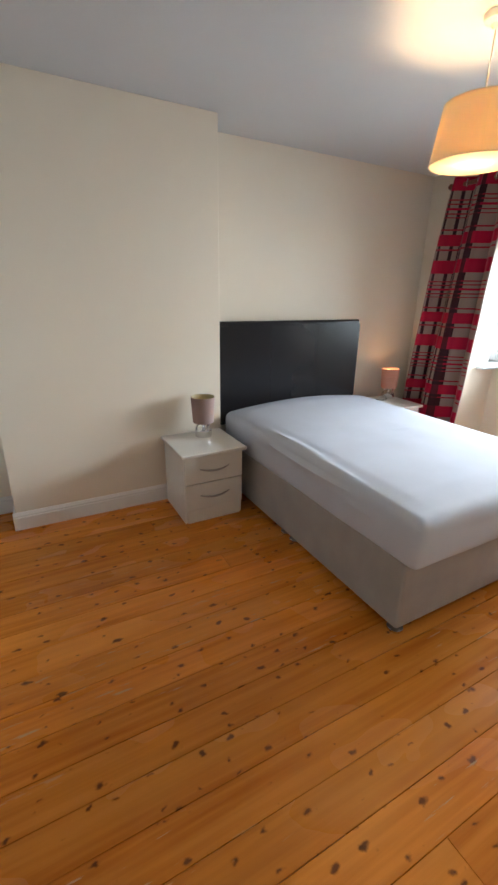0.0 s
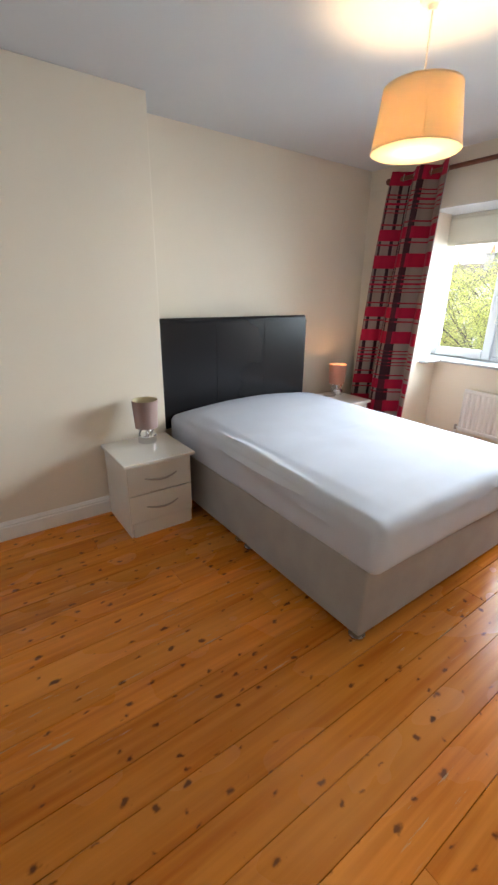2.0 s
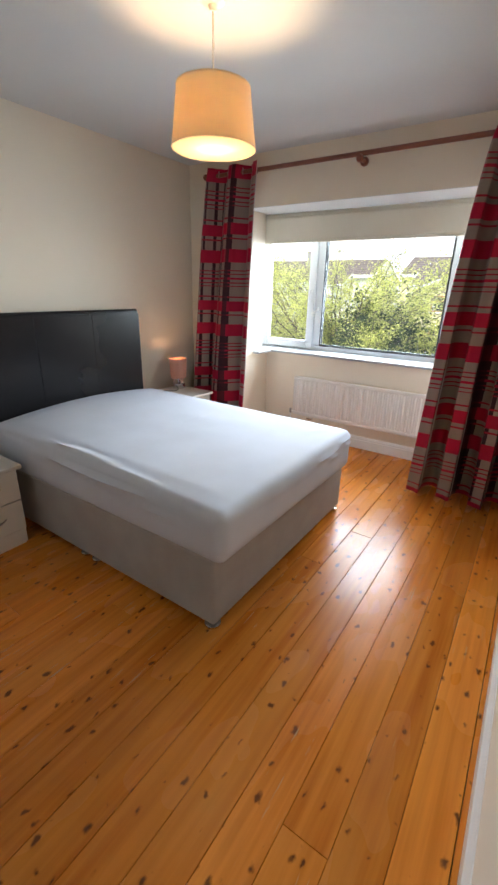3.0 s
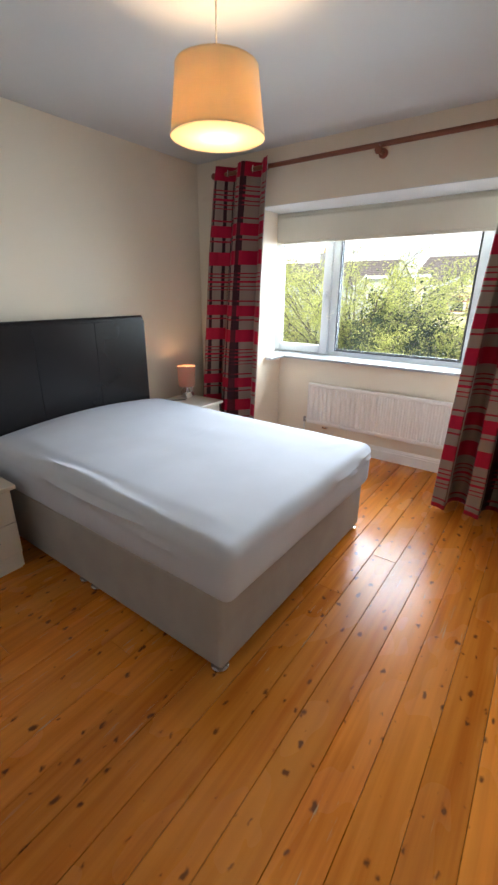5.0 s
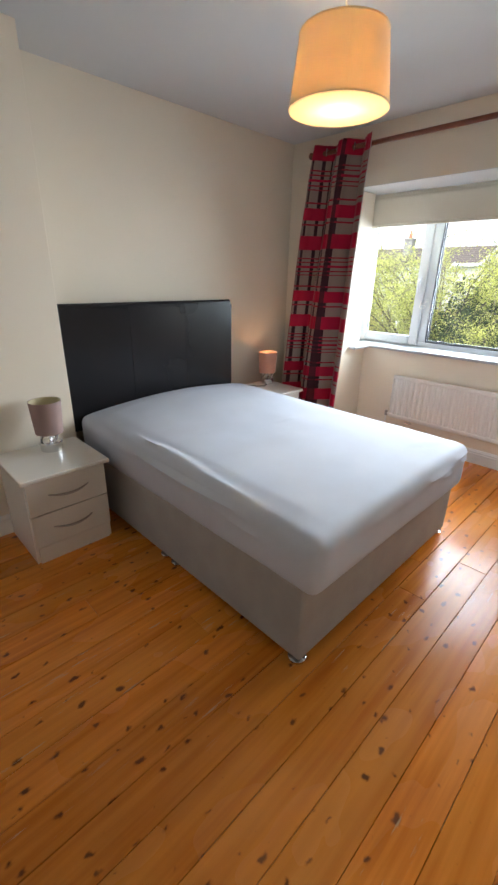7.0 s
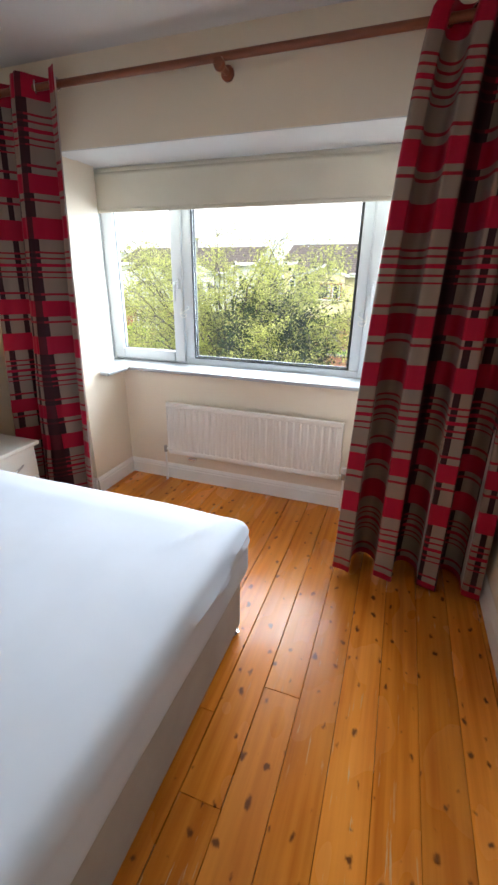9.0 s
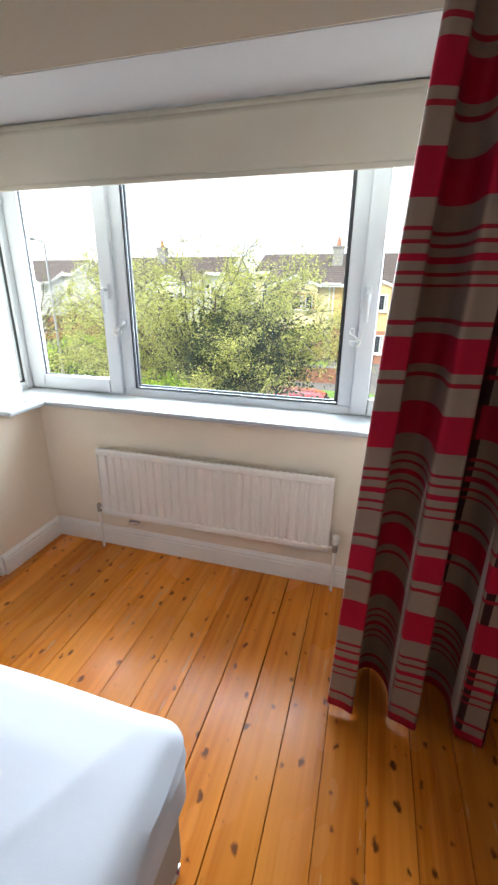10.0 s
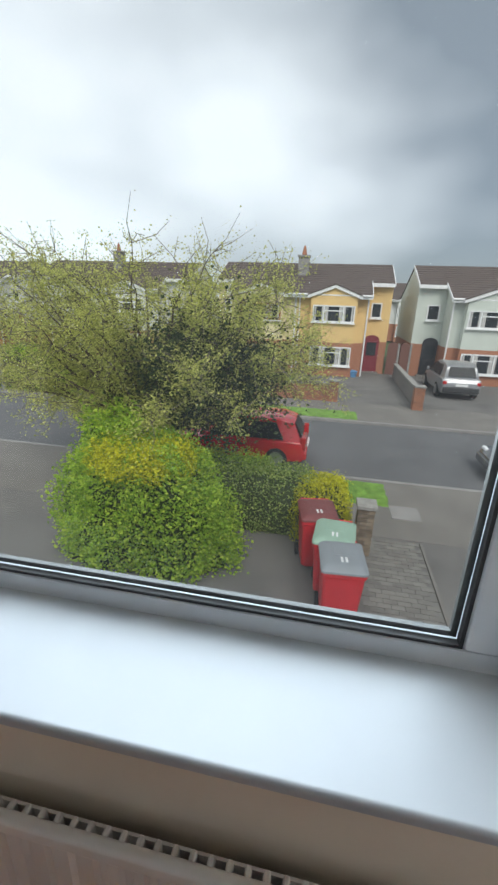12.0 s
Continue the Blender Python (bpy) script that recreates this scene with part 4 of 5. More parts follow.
M_NET = material("pale_window_curtain", (0.5, 0.49, 0.47), 0.9, var=0.1, scale=10, stretch=(1, 8, 1))
M_REDDOOR = material("dark_red_door_paint", (0.20, 0.02, 0.03), 0.4, var=0.05)
M_BLACKDOOR = material("black_door_paint", (0.02, 0.02, 0.024), 0.35, var=0.05)
M_GATE = material("brown_timber_gate", (0.17, 0.07, 0.05), 0.7, var=0.15, scale=8, stretch=(1, 10, 1))

whole("ground", boxm((4.4, -600, LAND - 0.4), (1200, 600, LAND)), M_LAND, "rough green land out to the horizon", "ground", "structure")
whole("road", boxm((13.5, -120, LAND - 0.1), (18.8, 120, ROAD)), M_ROAD, "grey tarmac residential road", "road", "structure")
whole("driveway", boxm((4.3, -9, LAND - 0.1), (10.7, 14, PATH_Z)), M_DRIVE, "worn grey tarmac drive in front of the house", "driveway", "structure")
whole("pavement_near", boxm((10.7, -60, LAND - 0.1), (13.38, 60, PATH_Z + 0.004)), M_CONC, "weathered concrete footpath along the road", "pavement", "structure")
whole("pavement_far", boxm((18.92, -60, LAND - 0.1), (21.8, 60, PATH_Z + 0.004)), M_CONC, "weathered concrete footpath across the road", "pavement", "structure")
whole("kerb_near", boxm((13.38, -60, LAND - 0.1), (13.5, 60, PATH_Z + 0.01), 0.012), M_KERB, "concrete kerb stones", "kerb", "structure")
whole("kerb_far", boxm((18.8, -60, LAND - 0.1), (18.92, 60, PATH_Z + 0.01), 0.012), M_KERB, "concrete kerb stones", "kerb", "structure")
whole("gardens", boxm((21.8, -60, LAND - 0.1), (30.6, 60, PATH_Z)), M_DRIVE, "tarmac front drives of the houses across the road", "driveway", "structure")


def turf(name, x0, y0, x1, y1, z, label):
    bm = bmesh.new()
    nx, ny = max(2, int((x1 - x0) / 0.12)), max(2, int((y1 - y0) / 0.12))
    nx, ny = min(nx, 40), min(ny, 60)
    g = [[bm.verts.new((x0 + (x1 - x0) * i / nx, y0 + (y1 - y0) * j / ny, z + 0.03 + 0.03 * noise.noise(Vector((i * 1.7, j * 1.9, x0))) - (0.05 if i in (0, nx) or j in (0, ny) else 0))) for j in range(ny + 1)] for i in range(nx + 1)]
    for i in range(nx):
        for j in range(ny):
            bm.faces.new((g[i][j], g[i + 1][j], g[i + 1][j + 1], g[i][j + 1]))
    return whole(name, bm, M_GRASS, label, "grass", "stuff", True)


turf("verge_grass", 11.95, -0.62, 13.3, 5.4, PATH_Z, "strip of mown verge grass between hedge and kerb")
turf("verge_grass", 18.98, -0.28, 20.3, 8.5, PATH_Z, "strip of mown verge grass across the road")
turf("lawn", 22.2, 2.9, 28.2, 9.0, PATH_Z, "small front lawn behind a brick wall")
turf("lawn", 19.5, 10.0, 29.0, 21.0, PATH_Z, "front lawns of the white houses")

# block paving by the gate, joined; concrete edging beside it
bm = bmesh.new()
for i in range(24):
    for j in range(5):
        x, y = 8.05 + 0.107 * i, 0.20 - 0.205 * j - (0.1 if i % 2 else 0)
        add_box(bm, (x + 0.004, y - 0.2, PATH_Z - 0.02), (x + 0.103, y - 0.004, PATH_Z + 0.012 + 0.004 * ((i * 7 + j * 3) % 5) / 5))
whole("block_paving", bm, M_SETTS, "grey block paving strip at the gateway", "paving", "stuff")
whole("drive_edging", boxm((8.0, -0.98, PATH_Z - 0.02), (10.62, -0.93, PATH_Z + 0.03), 0.008), M_CONC, "narrow concrete edging of the paving", "kerb", "structure")
whole("drain_cover", boxm((11.5, -1.15, PATH_Z), (12.1, -0.55, PATH_Z + 0.012), 0.004), M_KERB, "pale concrete slab set in the footpath", "cover")


# ---- houses across the road ----
def ext_window(parent, x, y0, y1, z0, z1, frame_mat, splits=(0.28, 0.72), transom=None, drapes=False):
    w = thing_part("window", parent)
    bm = bmesh.new()
    t = 0.07
    bar_frame(bm, 0, y0, y1, z0, z1, x - 0.05, x + 0.05, t, "y", 0.0)
    for s in splits:
        y = y0 + (y1 - y0) * s
        add_box(bm, (x - 0.04, y - 0.035, z0 + t), (x + 0.04, y + 0.035, z1 - t))
    if transom:
        z = z0 + (z1 - z0) * transom
        a, b = (y0 + (y1 - y0) * splits[0], y0 + (y1 - y0) * splits[-1]) if splits else (y0 + t, y1 - t)
        add_box(bm, (x - 0.035, a, z - 0.03), (x + 0.035, b, z + 0.03))
    part("frame", bm, frame_mat, w)
    edges = [y0 + t] + [y0 + (y1 - y0) * s for s in splits] + [y1 - t]
    for a, b in zip(edges, edges[1:]):
        part("pane", boxm((x - 0.014, a, z0 + t), (x + 0.004, b, z1 - t)), M_DARKG, w)
        if drapes:
            part("drape", boxm((x - 0.022, a + 0.05 * (b - a), z0 + t), (x - 0.016, a + 0.22 * (b - a), z1 - t)), M_NET, w)
            part("drape", boxm((x - 0.022, b - 0.22 * (b - a), z0 + t), (x - 0.016, b - 0.05 * (b - a), z1 - t)), M_NET, w)
    part("sill", boxm((x - 0.13, y0 - 0.06, z0 - 0.07), (x + 0.05, y1 + 0.06, z0)), M_FASCIA, w)
    return w


def thing_part(name, parent):
    ob = new(name)
    ob.empty_display_size = 0.1
    ob.parent = parent
    return ob


def roof_slope(x0, z0, x1, z1, ya, yb, courses, thick=0.12):
    """A pitched slab with stepped tile courses, from the eave (x0, z0) to the ridge (x1, z1)."""
    prof = []
    for k in range(courses):
        f0, f1 = k / courses, (k + 1) / courses
        prof.append((x0 + (x1 - x0) * f0, z0 + (z1 - z0) * f0 + 0.035))
        prof.append((x0 + (x1 - x0) * f1, z0 + (z1 - z0) * f1 + 0.004))
    prof += [(x1, z1 - thick), (x0, z0 - 0.02)]
    return extrude_profile(prof, ya, yb, "y")


def half_house(parent, x, party, s, render, frame_mat, door_mat, entry=1.15, wide=4.05):
    """Half of a semi-detached pair: main block with a gabled bay, and a set-back entrance. s: the way it runs from the party wall."""
    base, eave, ridge, deep = PATH_Z, 1.86, 3.80, 4.1
    def Y(u):
        return party + s * u
    def span(u0, u1):
        return min(Y(u0), Y(u1)), max(Y(u0), Y(u1))
    def wall(name, x0, x1, u0, u1, z0, z1, mat):
        a, b = span(u0, u1)
        return part(name, boxm((x0, a, z0), (x1, b, z1)), mat, parent)
    split = -0.76
    back = x + 2 * deep
    wall("wall", x, back, 0, wide, split, eave, render)
    wall("brick_base", x - 0.004, back, 0, wide, base, split, M_BRICK)
    wall("wall", x + 1.5, back, wide, wide + entry, split, eave - 0.1, render)
    wall("wall", x + 1.5, x + 1.7, wide, wide + entry - 0.2, eave - 0.1, eave + 0.75, render)
    wall("brick_base", x + 1.496, back, wide, wide + entry, base, split, M_BRICK)
    # bay with a gable
    a, b = span(0.8, 3.4)
    part("bay_wall", boxm((x - 0.5, a, split), (x - 0.004, b, eave)), render, parent)
    part("bay_brick", boxm((x - 0.504, a, base), (x - 0.008, b, split)), M_BRICK, parent)
    mid = (a + b) / 2
    gable = extrude_profile([(a, eave), (b, eave), (mid, eave + 0.44)], x - 0.5, x + 1.2, "x")
    part("gable_wall", gable, render, parent)
    for e in (a - 0.22, b + 0.22):
        bm = bmesh.new()
        top = (mid, eave + 0.52)
        lo = (e, eave - 0.06)
        pts = [lo, top, (top[0], top[1] - 0.17), (lo[0], lo[1] - 0.17)]
        bm = extrude_profile(pts, x - 0.62, x - 0.52, "x")
        part("barge_board", bm, M_FASCIA, parent)
        prof = [lo, top, (top[0], top[1] + 0.07), (lo[0], lo[1] + 0.07)]
        part("gable_roof", extrude_profile(prof, x - 0.64, x + 1.7, "x"), M_ROOF, parent)
    # main roof
    a, b = span(-0.0, wide + 0.12)
    part("roof", roof_slope(x - 0.38, eave - 0.02, x + deep, ridge, a, b, 15), M_ROOF, parent)
    a2, b2 = span(wide + 0.12, wide + entry + 0.04)
    k = (ridge - eave) / (deep + 0.38)
    part("roof", roof_slope(x + 1.22, eave - 0.02 + k * 1.6, x + deep, ridge, a2, b2, 9), M_ROOF, parent)
    a3, b3 = span(0, wide + entry + 0.04)
    part("roof_back", roof_slope(back + 0.3, eave, x + deep, ridge, a3, b3, 6), M_ROOF, parent)
    yo = Y(wide + entry)
    yc = Y(wide)
    part("cheek_wall", extrude_profile([(x - 0.25, eave - 0.02), (x + 1.5, eave - 0.02), (x + 1.5, eave + 0.72)], min(yc, yc - s * 0.2), max(yc, yc - s * 0.2), "y"), render, parent)
    yb = Y(wide + 0.12)
    part("verge_board", extrude_profile([(x - 0.40, eave - 0.14), (x - 0.40, eave + 0.02), (x + 1.4, eave + 0.84), (x + 1.4, eave + 0.66)], min(yb, yb + s * 0.04), max(yb, yb + s * 0.04), "y"), M_FASCIA, parent)
    ye = Y(wide + entry + 0.04)
    part("verge_board", extrude_profile([(x + 1.2, eave + 0.58), (x + 1.2, eave + 0.74), (x + deep, ridge + 0.02), (x + deep, ridge - 0.17)], min(ye, ye + s * 0.04), max(ye, ye + s * 0.04), "y"), M_FASCIA, parent)
    part("end_gable", extrude_profile([(x + 1.5, eave - 0.1), (back, eave - 0.1), (back, eave), (x + deep, ridge - 0.04), (x + 1.5, eave + 0.74)], min(yo, yo - s * 0.2), max(yo, yo - s * 0.2), "y"), render, parent)
    part("fascia", boxm((x - 0.42, a, eave - 0.20), (x - 0.36, b, eave + 0.0)), M_FASCIA, parent)
    part("gutter", tube([(x - 0.46, a, eave - 0.03), (x - 0.46, b, eave - 0.03)], 0.055, 8), M_FASCIA, parent)
    part("fascia", boxm((x + 1.17, a2, eave + 0.52), (x + 1.23, b2, eave + 0.72)), M_FASCIA, parent)
    part("downpipe", tube([(x - 0.06, Y(0.12), eave - 0.1), (x - 0.06, Y(0.12), base)], 0.045, 8), M_FASCIA, parent)
    part("downpipe", tube([(x - 0.06, Y(wide - 0.05), eave - 0.1), (x - 0.06, Y(wide - 0.05), base)], 0.045, 8), M_FASCIA, parent)
    # openings
    a, b = span(0.92, 3.28)
    ext_window(parent, x - 0.51, a, b, 0.37, 1.29, frame_mat, (0.27, 0.73), 0.68, True)
    ext_window(parent, x - 0.515, a, b, -2.08, -0.99, frame_mat, (0.27, 0.73), 0.68, True)
    a, b = span(wide + entry * 0.18, wide + entry * 0.62)
    ext_window(parent, x + 1.49, a, b, 0.62, 1.50, M_FASCIA, ())
    a, b = span(wide + 0.08, wide + min(entry - 0.15, 0.95))
    d = part("door", boxm((x + 1.44, a, base + 0.05), (x + 1.49, b, base + 2.05)), door_mat, parent)
    part("door_glass", boxm((x + 1.425, a + 0.15, base + 1.1), (x + 1.438, b - 0.15, base + 1.9)), M_DARKG, d)
    m = (a + b) / 2
    arch = [(m + (b - a) / 2 * math.cos(math.pi * q / 10), base + 2.05 + 0.28 * math.sin(math.pi * q / 10)) for q in range(11)]
    part("door_arch", extrude_profile(arch, x + 1.45, x + 1.49, "x"), door_mat, parent)
    part("step", boxm((x + 1.1, a - 0.1, base), (x + 1.5, b + 0.1, base + 0.12)), M_CONC, parent)


def chimney(parent, x, y, z):
    part("chimney", boxm((x - 0.3, y - 0.32, z - 0.6), (x + 0.3, y + 0.32, z + 0.95)), M_STONE, parent)
    part("chimney_cap", boxm((x - 0.36, y - 0.38, z + 0.95), (x + 0.36, y + 0.38, z + 1.05)), M_STONE, parent)
    part("chimney_pot", lathe([(0.13, z + 1.05), (0.15, z + 1.1), (0.11, z + 1.35), (0.04, z + 1.6), (0, z + 1.62)], 12, (x, y)), M_BRICK, parent)


h = thing("house", (0, 0, 0), "semi-detached pair in ochre and pale yellow render over red brick", "house")
half_house(h, 29.0, 3.2, -1, M_YELLOW, M_FASCIA, M_REDDOOR, entry=1.38)
half_house(h, 29.0, 3.2, 1, M_PALE, M_BROWNF, M_BLACKDOOR)
chimney(h, 31.4, 3.2, 3.06)
h = thing("house", (0, 0, 0), "semi-detached house in pale grey-green render over red brick", "house")
half_house(h, 29.0, -9.32, 1, M_MINT, M_FASCIA, M_BLACKDOOR, entry=1.6)
half_house(h, 29.0, -9.32, -1, M_MINT, M_FASCIA, M_REDDOOR)
chimney(h, 32.0, -9.32, 3.3)
h = thing("house", (0, 0, 0), "white rendered semi-detached pair half hidden behind the tree", "house")
half_house(h, 30.5, 16.6, -1, M_WHITE_R, M_FASCIA, M_REDDOOR, entry=1.8)
half_house(h, 30.5, 16.6, 1, M_WHITE_R, M_FASCIA, M_BLACKDOOR, entry=1.8)
chimney(h, 33.5, 16.66, 3.35)
h = thing("house", (0, 0, 0), "white rendered semi-detached pair further down the road", "house")
half_house(h, 32.5, 30.5, -1, M_WHITE_R, M_FASCIA, M_REDDOOR)
half_house(h, 32.5, 30.5, 1, M_WHITE_R, M_BROWNF, M_BLACKDOOR)
h = thing("house", (0, 0, 0), "white house glimpsed through the gap behind", "house")
half_house(h, 55.0, -5.0, -1, M_WHITE_R, M_FASCIA, M_REDDOOR)
half_house(h, 55.0, -5.0, 1, M_WHITE_R, M_FASCIA, M_REDDOOR)

# side gates between the houses
for y0, y1 in ((-2.92, -2.34), (-3.62, -3.10)):
    g = thing("side_gate", (30.3, (y0 + y1) / 2, PATH_Z), "brown timber side gate with an arched top", "gate")
    w = (y1 - y0) / 2
    arch = [(-w, 0.03), (w, 0.03), (w, 1.75)] + [(w * math.cos(math.pi * q / 8), 1.75 + 0.22 * math.sin(math.pi * q / 8)) for q in range(1, 8)] + [(-w, 1.75)]
    part("gate_leaf", extrude_profile(arch, -0.03, 0.03, "x"), M_GATE, g)
    part("hinge_post", boxm((-0.06, -w - 0.12, 0), (0.06, -w - 0.005, 1.9), 0.01), M_STONE, g)


def brick_wall(name, x0, y0, x1, y1, z1, label, mat=M_BRICK, cap=True):
    """A garden wall along one axis, of single bricks with recessed mortar, and a coping."""
    c = thing(name, ((x0 + x1) / 2, (y0 + y1) / 2, PATH_Z), label, "wall")
    lx, ly, hz = (x1 - x0) / 2, (y1 - y0) / 2, z1 - PATH_Z
    part("mortar_core", boxm((-lx + 0.012, -ly + 0.012, 0), (lx - 0.012, ly - 0.012, hz - 0.03)), M_CONC, c)
    bm = bmesh.new()
    along_y = ly > lx
    run = ly if along_y else lx
    rows = int(hz / 0.075)
    for r in range(rows):
        p = -run - (0.11 if r % 2 else 0)
        while p < run - 0.02:
            a, b = max(p + 0.005, -run), min(p + 0.215, run)
            if b - a > 0.03:
                if along_y:
                    add_box(bm, (-lx, a, r * 0.075 + 0.005), (lx, b, r * 0.075 + 0.068))
                else:
                    add_box(bm, (a, -ly, r * 0.075 + 0.005), (b, ly, r * 0.075 + 0.068))
            p += 0.225
    tagged(part("bricks", bm, mat, c), kind="stuff")
    if cap:
        part("coping", boxm((-lx - 0.03, -ly - 0.03, hz - 0.03), (lx + 0.03, ly + 0.03, hz + 0.04), 0.01), M_STONE, c)
    return c


brick_wall("garden_wall", 21.85, 0.95, 22.07, 4.6, -1.95, "low red brick garden wall with a stone coping")
brick_wall("gate_pillar", 21.75, 0.55, 22.15, 0.95, -1.78, "square red brick gate pillar with a pale cap")
brick_wall("gate_pillar", 21.35, -2.95, 21.75, -2.55, -1.72, "square red brick gate pillar at the end of a boundary wall")
dw = thing("boundary_wall", (25.5, -2.76, PATH_Z), "low concrete boundary wall between two drives", "wall")
part("wall_body", boxm((-3.7, -0.09, 0), (3.6, 0.09, 0.82), 0.006), M_CONC, dw)
part("coping", boxm((-3.7, -0.13, 0.82), (3.6, 0.13, 0.88), 0.01), M_STONE, dw)
brick_wall("stone_pillar", 9.98, 0.02, 10.26, 0.30, -1.76, "squat rubble stone gate pillar with a weathered cap", M_RUBBLE)


# ---- cars ----
M_REDCAR = material("glossy_red_car_paint", (0.50, 0.012, 0.018), 0.22, var=0.03, coat=0.6)
M_SILVER = material("silver_car_paint", (0.30, 0.30, 0.31), 0.28, 0.4, var=0.03, coat=0.5)
M_DARKCAR = material("dark_grey_car_paint", (0.05, 0.055, 0.06), 0.22, 0.3, var=0.03, coat=0.6)
M_CARGLASS = material("tinted_car_glass", (0.012, 0.014, 0.016), 0.15, spec=0.1, var=0.02)
M_TYRE = material("black_tyre_rubber", (0.018, 0.018, 0.019), 0.85, var=0.1)
M_ALLOY = material("alloy_wheel", (0.5, 0.5, 0.5), 0.3, 0.9, var=0.05)
M_TAIL = material("red_tail_lamp", (0.42, 0.015, 0.015), 0.15, var=0.05)
M_HEADL = material("clear_headlamp", (0.75, 0.76, 0.78), 0.08, var=0.05)
M_BLACKPL = material("black_bumper_plastic", (0.03, 0.03, 0.032), 0.6, var=0.08)


def loft(stations):
    """A closed hull from rings of points."""
    bm = bmesh.new()
    rings = [[bm.verts.new(p) for p in ring] for ring in stations]
    n = len(rings[0])
    for lo, hi in zip(rings, rings[1:]):
        for i in range(n):
            bm.faces.new((lo[i], lo[(i + 1) % n], hi[(i + 1) % n], hi[i]))
    bm.faces.new(rings[0][::-1])
    bm.faces.new(rings[-1])
    return bm


def car(m, paint, length, width, height, label, suv=False):
    """Nose towards +y, on its wheels at z = 0."""
    c = thing("car", (0, 0, 0), label, "car", "parked cars")
    L2, W2 = length / 2, width / 2
    belt = height * (0.62 if suv else 0.60)
    sill = 0.30 if suv else 0.22
    hull = []
    for f, top, w, lowz in ((-1.0, belt * 0.80, 0.86, sill + 0.12), (-0.96, belt * 0.98, 0.94, sill), (-0.75, belt * 1.02, 1.0, sill), (-0.2, belt, 1.0, sill), (0.22, belt * 0.98, 1.0, sill),
                            (0.42, belt * 0.94, 0.99, sill), (0.78, belt * 0.84, 0.95, sill), (0.93, belt * 0.74, 0.88, sill), (1.0, belt * 0.58, 0.74, sill + 0.1)):
        y, w = f * L2, w * W2
        hull.append([(-w * 0.93, y, lowz), (-w, y, lowz + (top - lowz) * 0.45), (-w * 0.965, y, top * 0.97), (-w * 0.80, y, top), (w * 0.80, y, top), (w * 0.965, y, top * 0.97), (w, y, lowz + (top - lowz) * 0.45), (w * 0.93, y, lowz)])
    body = part("body", loft(hull), paint, c, smooth=True)
    bv = body.modifiers.new("round", "BEVEL")
    bv.width, bv.segments, bv.angle_limit = 0.035, 3, radians(25)
    rear = -0.93 if not suv else -0.9
    cab = []
    for f, top, w in ((rear, belt * 1.0, 0.80), (rear + 0.10, height * 0.92, 0.72), (rear + 0.30, height * 0.995, 0.72), (-0.15, height, 0.72), (0.08, height * 0.965, 0.70), (0.48, belt * 0.94, 0.72)):
        y = f * L2
        z0 = belt * 0.9
        cab.append([(-W2 * 0.93, y, z0), (-W2 * w, y, max(top, z0 + 0.02)), (-W2 * w * 0.8, y, max(top, z0) + 0.025), (W2 * w * 0.8, y, max(top, z0) + 0.025), (W2 * w, y, max(top, z0 + 0.02)), (W2 * 0.93, y, z0)])
    top = part("cabin", loft(cab), paint, c, smooth=True)
    bv = top.modifiers.new("round", "BEVEL")
    bv.width, bv.segments, bv.angle_limit = 0.03, 3, radians(25)

    def quad(name, pts, off, mat, label=""):
        q = [Vector(p) for p in pts]
        no = (q[1] - q[0]).cross(q[3] - q[0]).normalized() * off
        bm = bmesh.new()
        lo, hi = [bm.verts.new(p - no * 0.5) for p in q], [bm.verts.new(p + no) for p in q]
        bm.faces.new(lo[::-1])
        bm.faces.new(hi)
        for i in range(4):
            bm.faces.new((lo[i], lo[(i + 1) % 4], hi[(i + 1) % 4], hi[i]))
        return part(name, bm, mat, c, label)

    zb, zt = belt * 1.03, height * 0.93
    for s in (-1, 1):
        wb, wt = W2 * 0.935 * s, W2 * 0.745 * s
        for a0, a1, b0, b1 in ((rear + 0.22, -0.25, rear + 0.34, -0.25), (-0.22, 0.36, -0.22, 0.10)):
            pts = [(wb, a0 * L2, zb), (wb, a1 * L2, zb), (wt, b1 * L2, zt), (wt, b0 * L2, zt)]
            quad("side_window", pts if s > 0 else pts[::-1], 0.022, M_CARGLASS)
        part("mirror", boxm((s * W2 - 0.06 + 0.06 * s, 0.28 * L2, belt * 1.0), (s * W2 + 0.06 + 0.06 * s, 0.34 * L2, belt * 1.0 + 0.13), 0.02), paint, c)
        part("headlamp", boxm((s * W2 * 0.62 - 0.16, 0.86 * L2, belt * 0.60), (s * W2 * 0.62 + 0.16, 0.965 * L2, belt * 0.74), 0.03), M_HEADL, c)
        part("tail_lamp", boxm((s * W2 * 0.80 - 0.09, -1.0 * L2 - 0.005, belt * 0.72), (s * W2 * 0.80 + 0.09, -0.93 * L2, belt * (0.88 if suv else 1.15)), 0.03), M_TAIL, c)
    quad("windscreen", [(W2 * 0.66, 0.455 * L2, belt * 0.99), (-W2 * 0.66, 0.455 * L2, belt * 0.99), (-W2 * 0.58, 0.12 * L2, height * 0.955), (W2 * 0.58, 0.12 * L2, height * 0.955)], 0.03, M_CARGLASS)
    quad("rear_window", [(-W2 * 0.66, (rear - 0.005) * L2, belt * 1.08), (W2 * 0.66, (rear - 0.005) * L2, belt * 1.08), (W2 * 0.58, (rear + 0.10) * L2, height * 0.92), (-W2 * 0.58, (rear + 0.10) * L2, height * 0.92)], 0.03, M_CARGLASS)
    part("rear_bumper", boxm((-W2 * 0.86, -L2 - 0.05, sill + 0.06), (W2 * 0.86, -L2 + 0.12, belt * 0.62), 0.05, 3), M_BLACKPL if suv else paint, c, smooth=True)
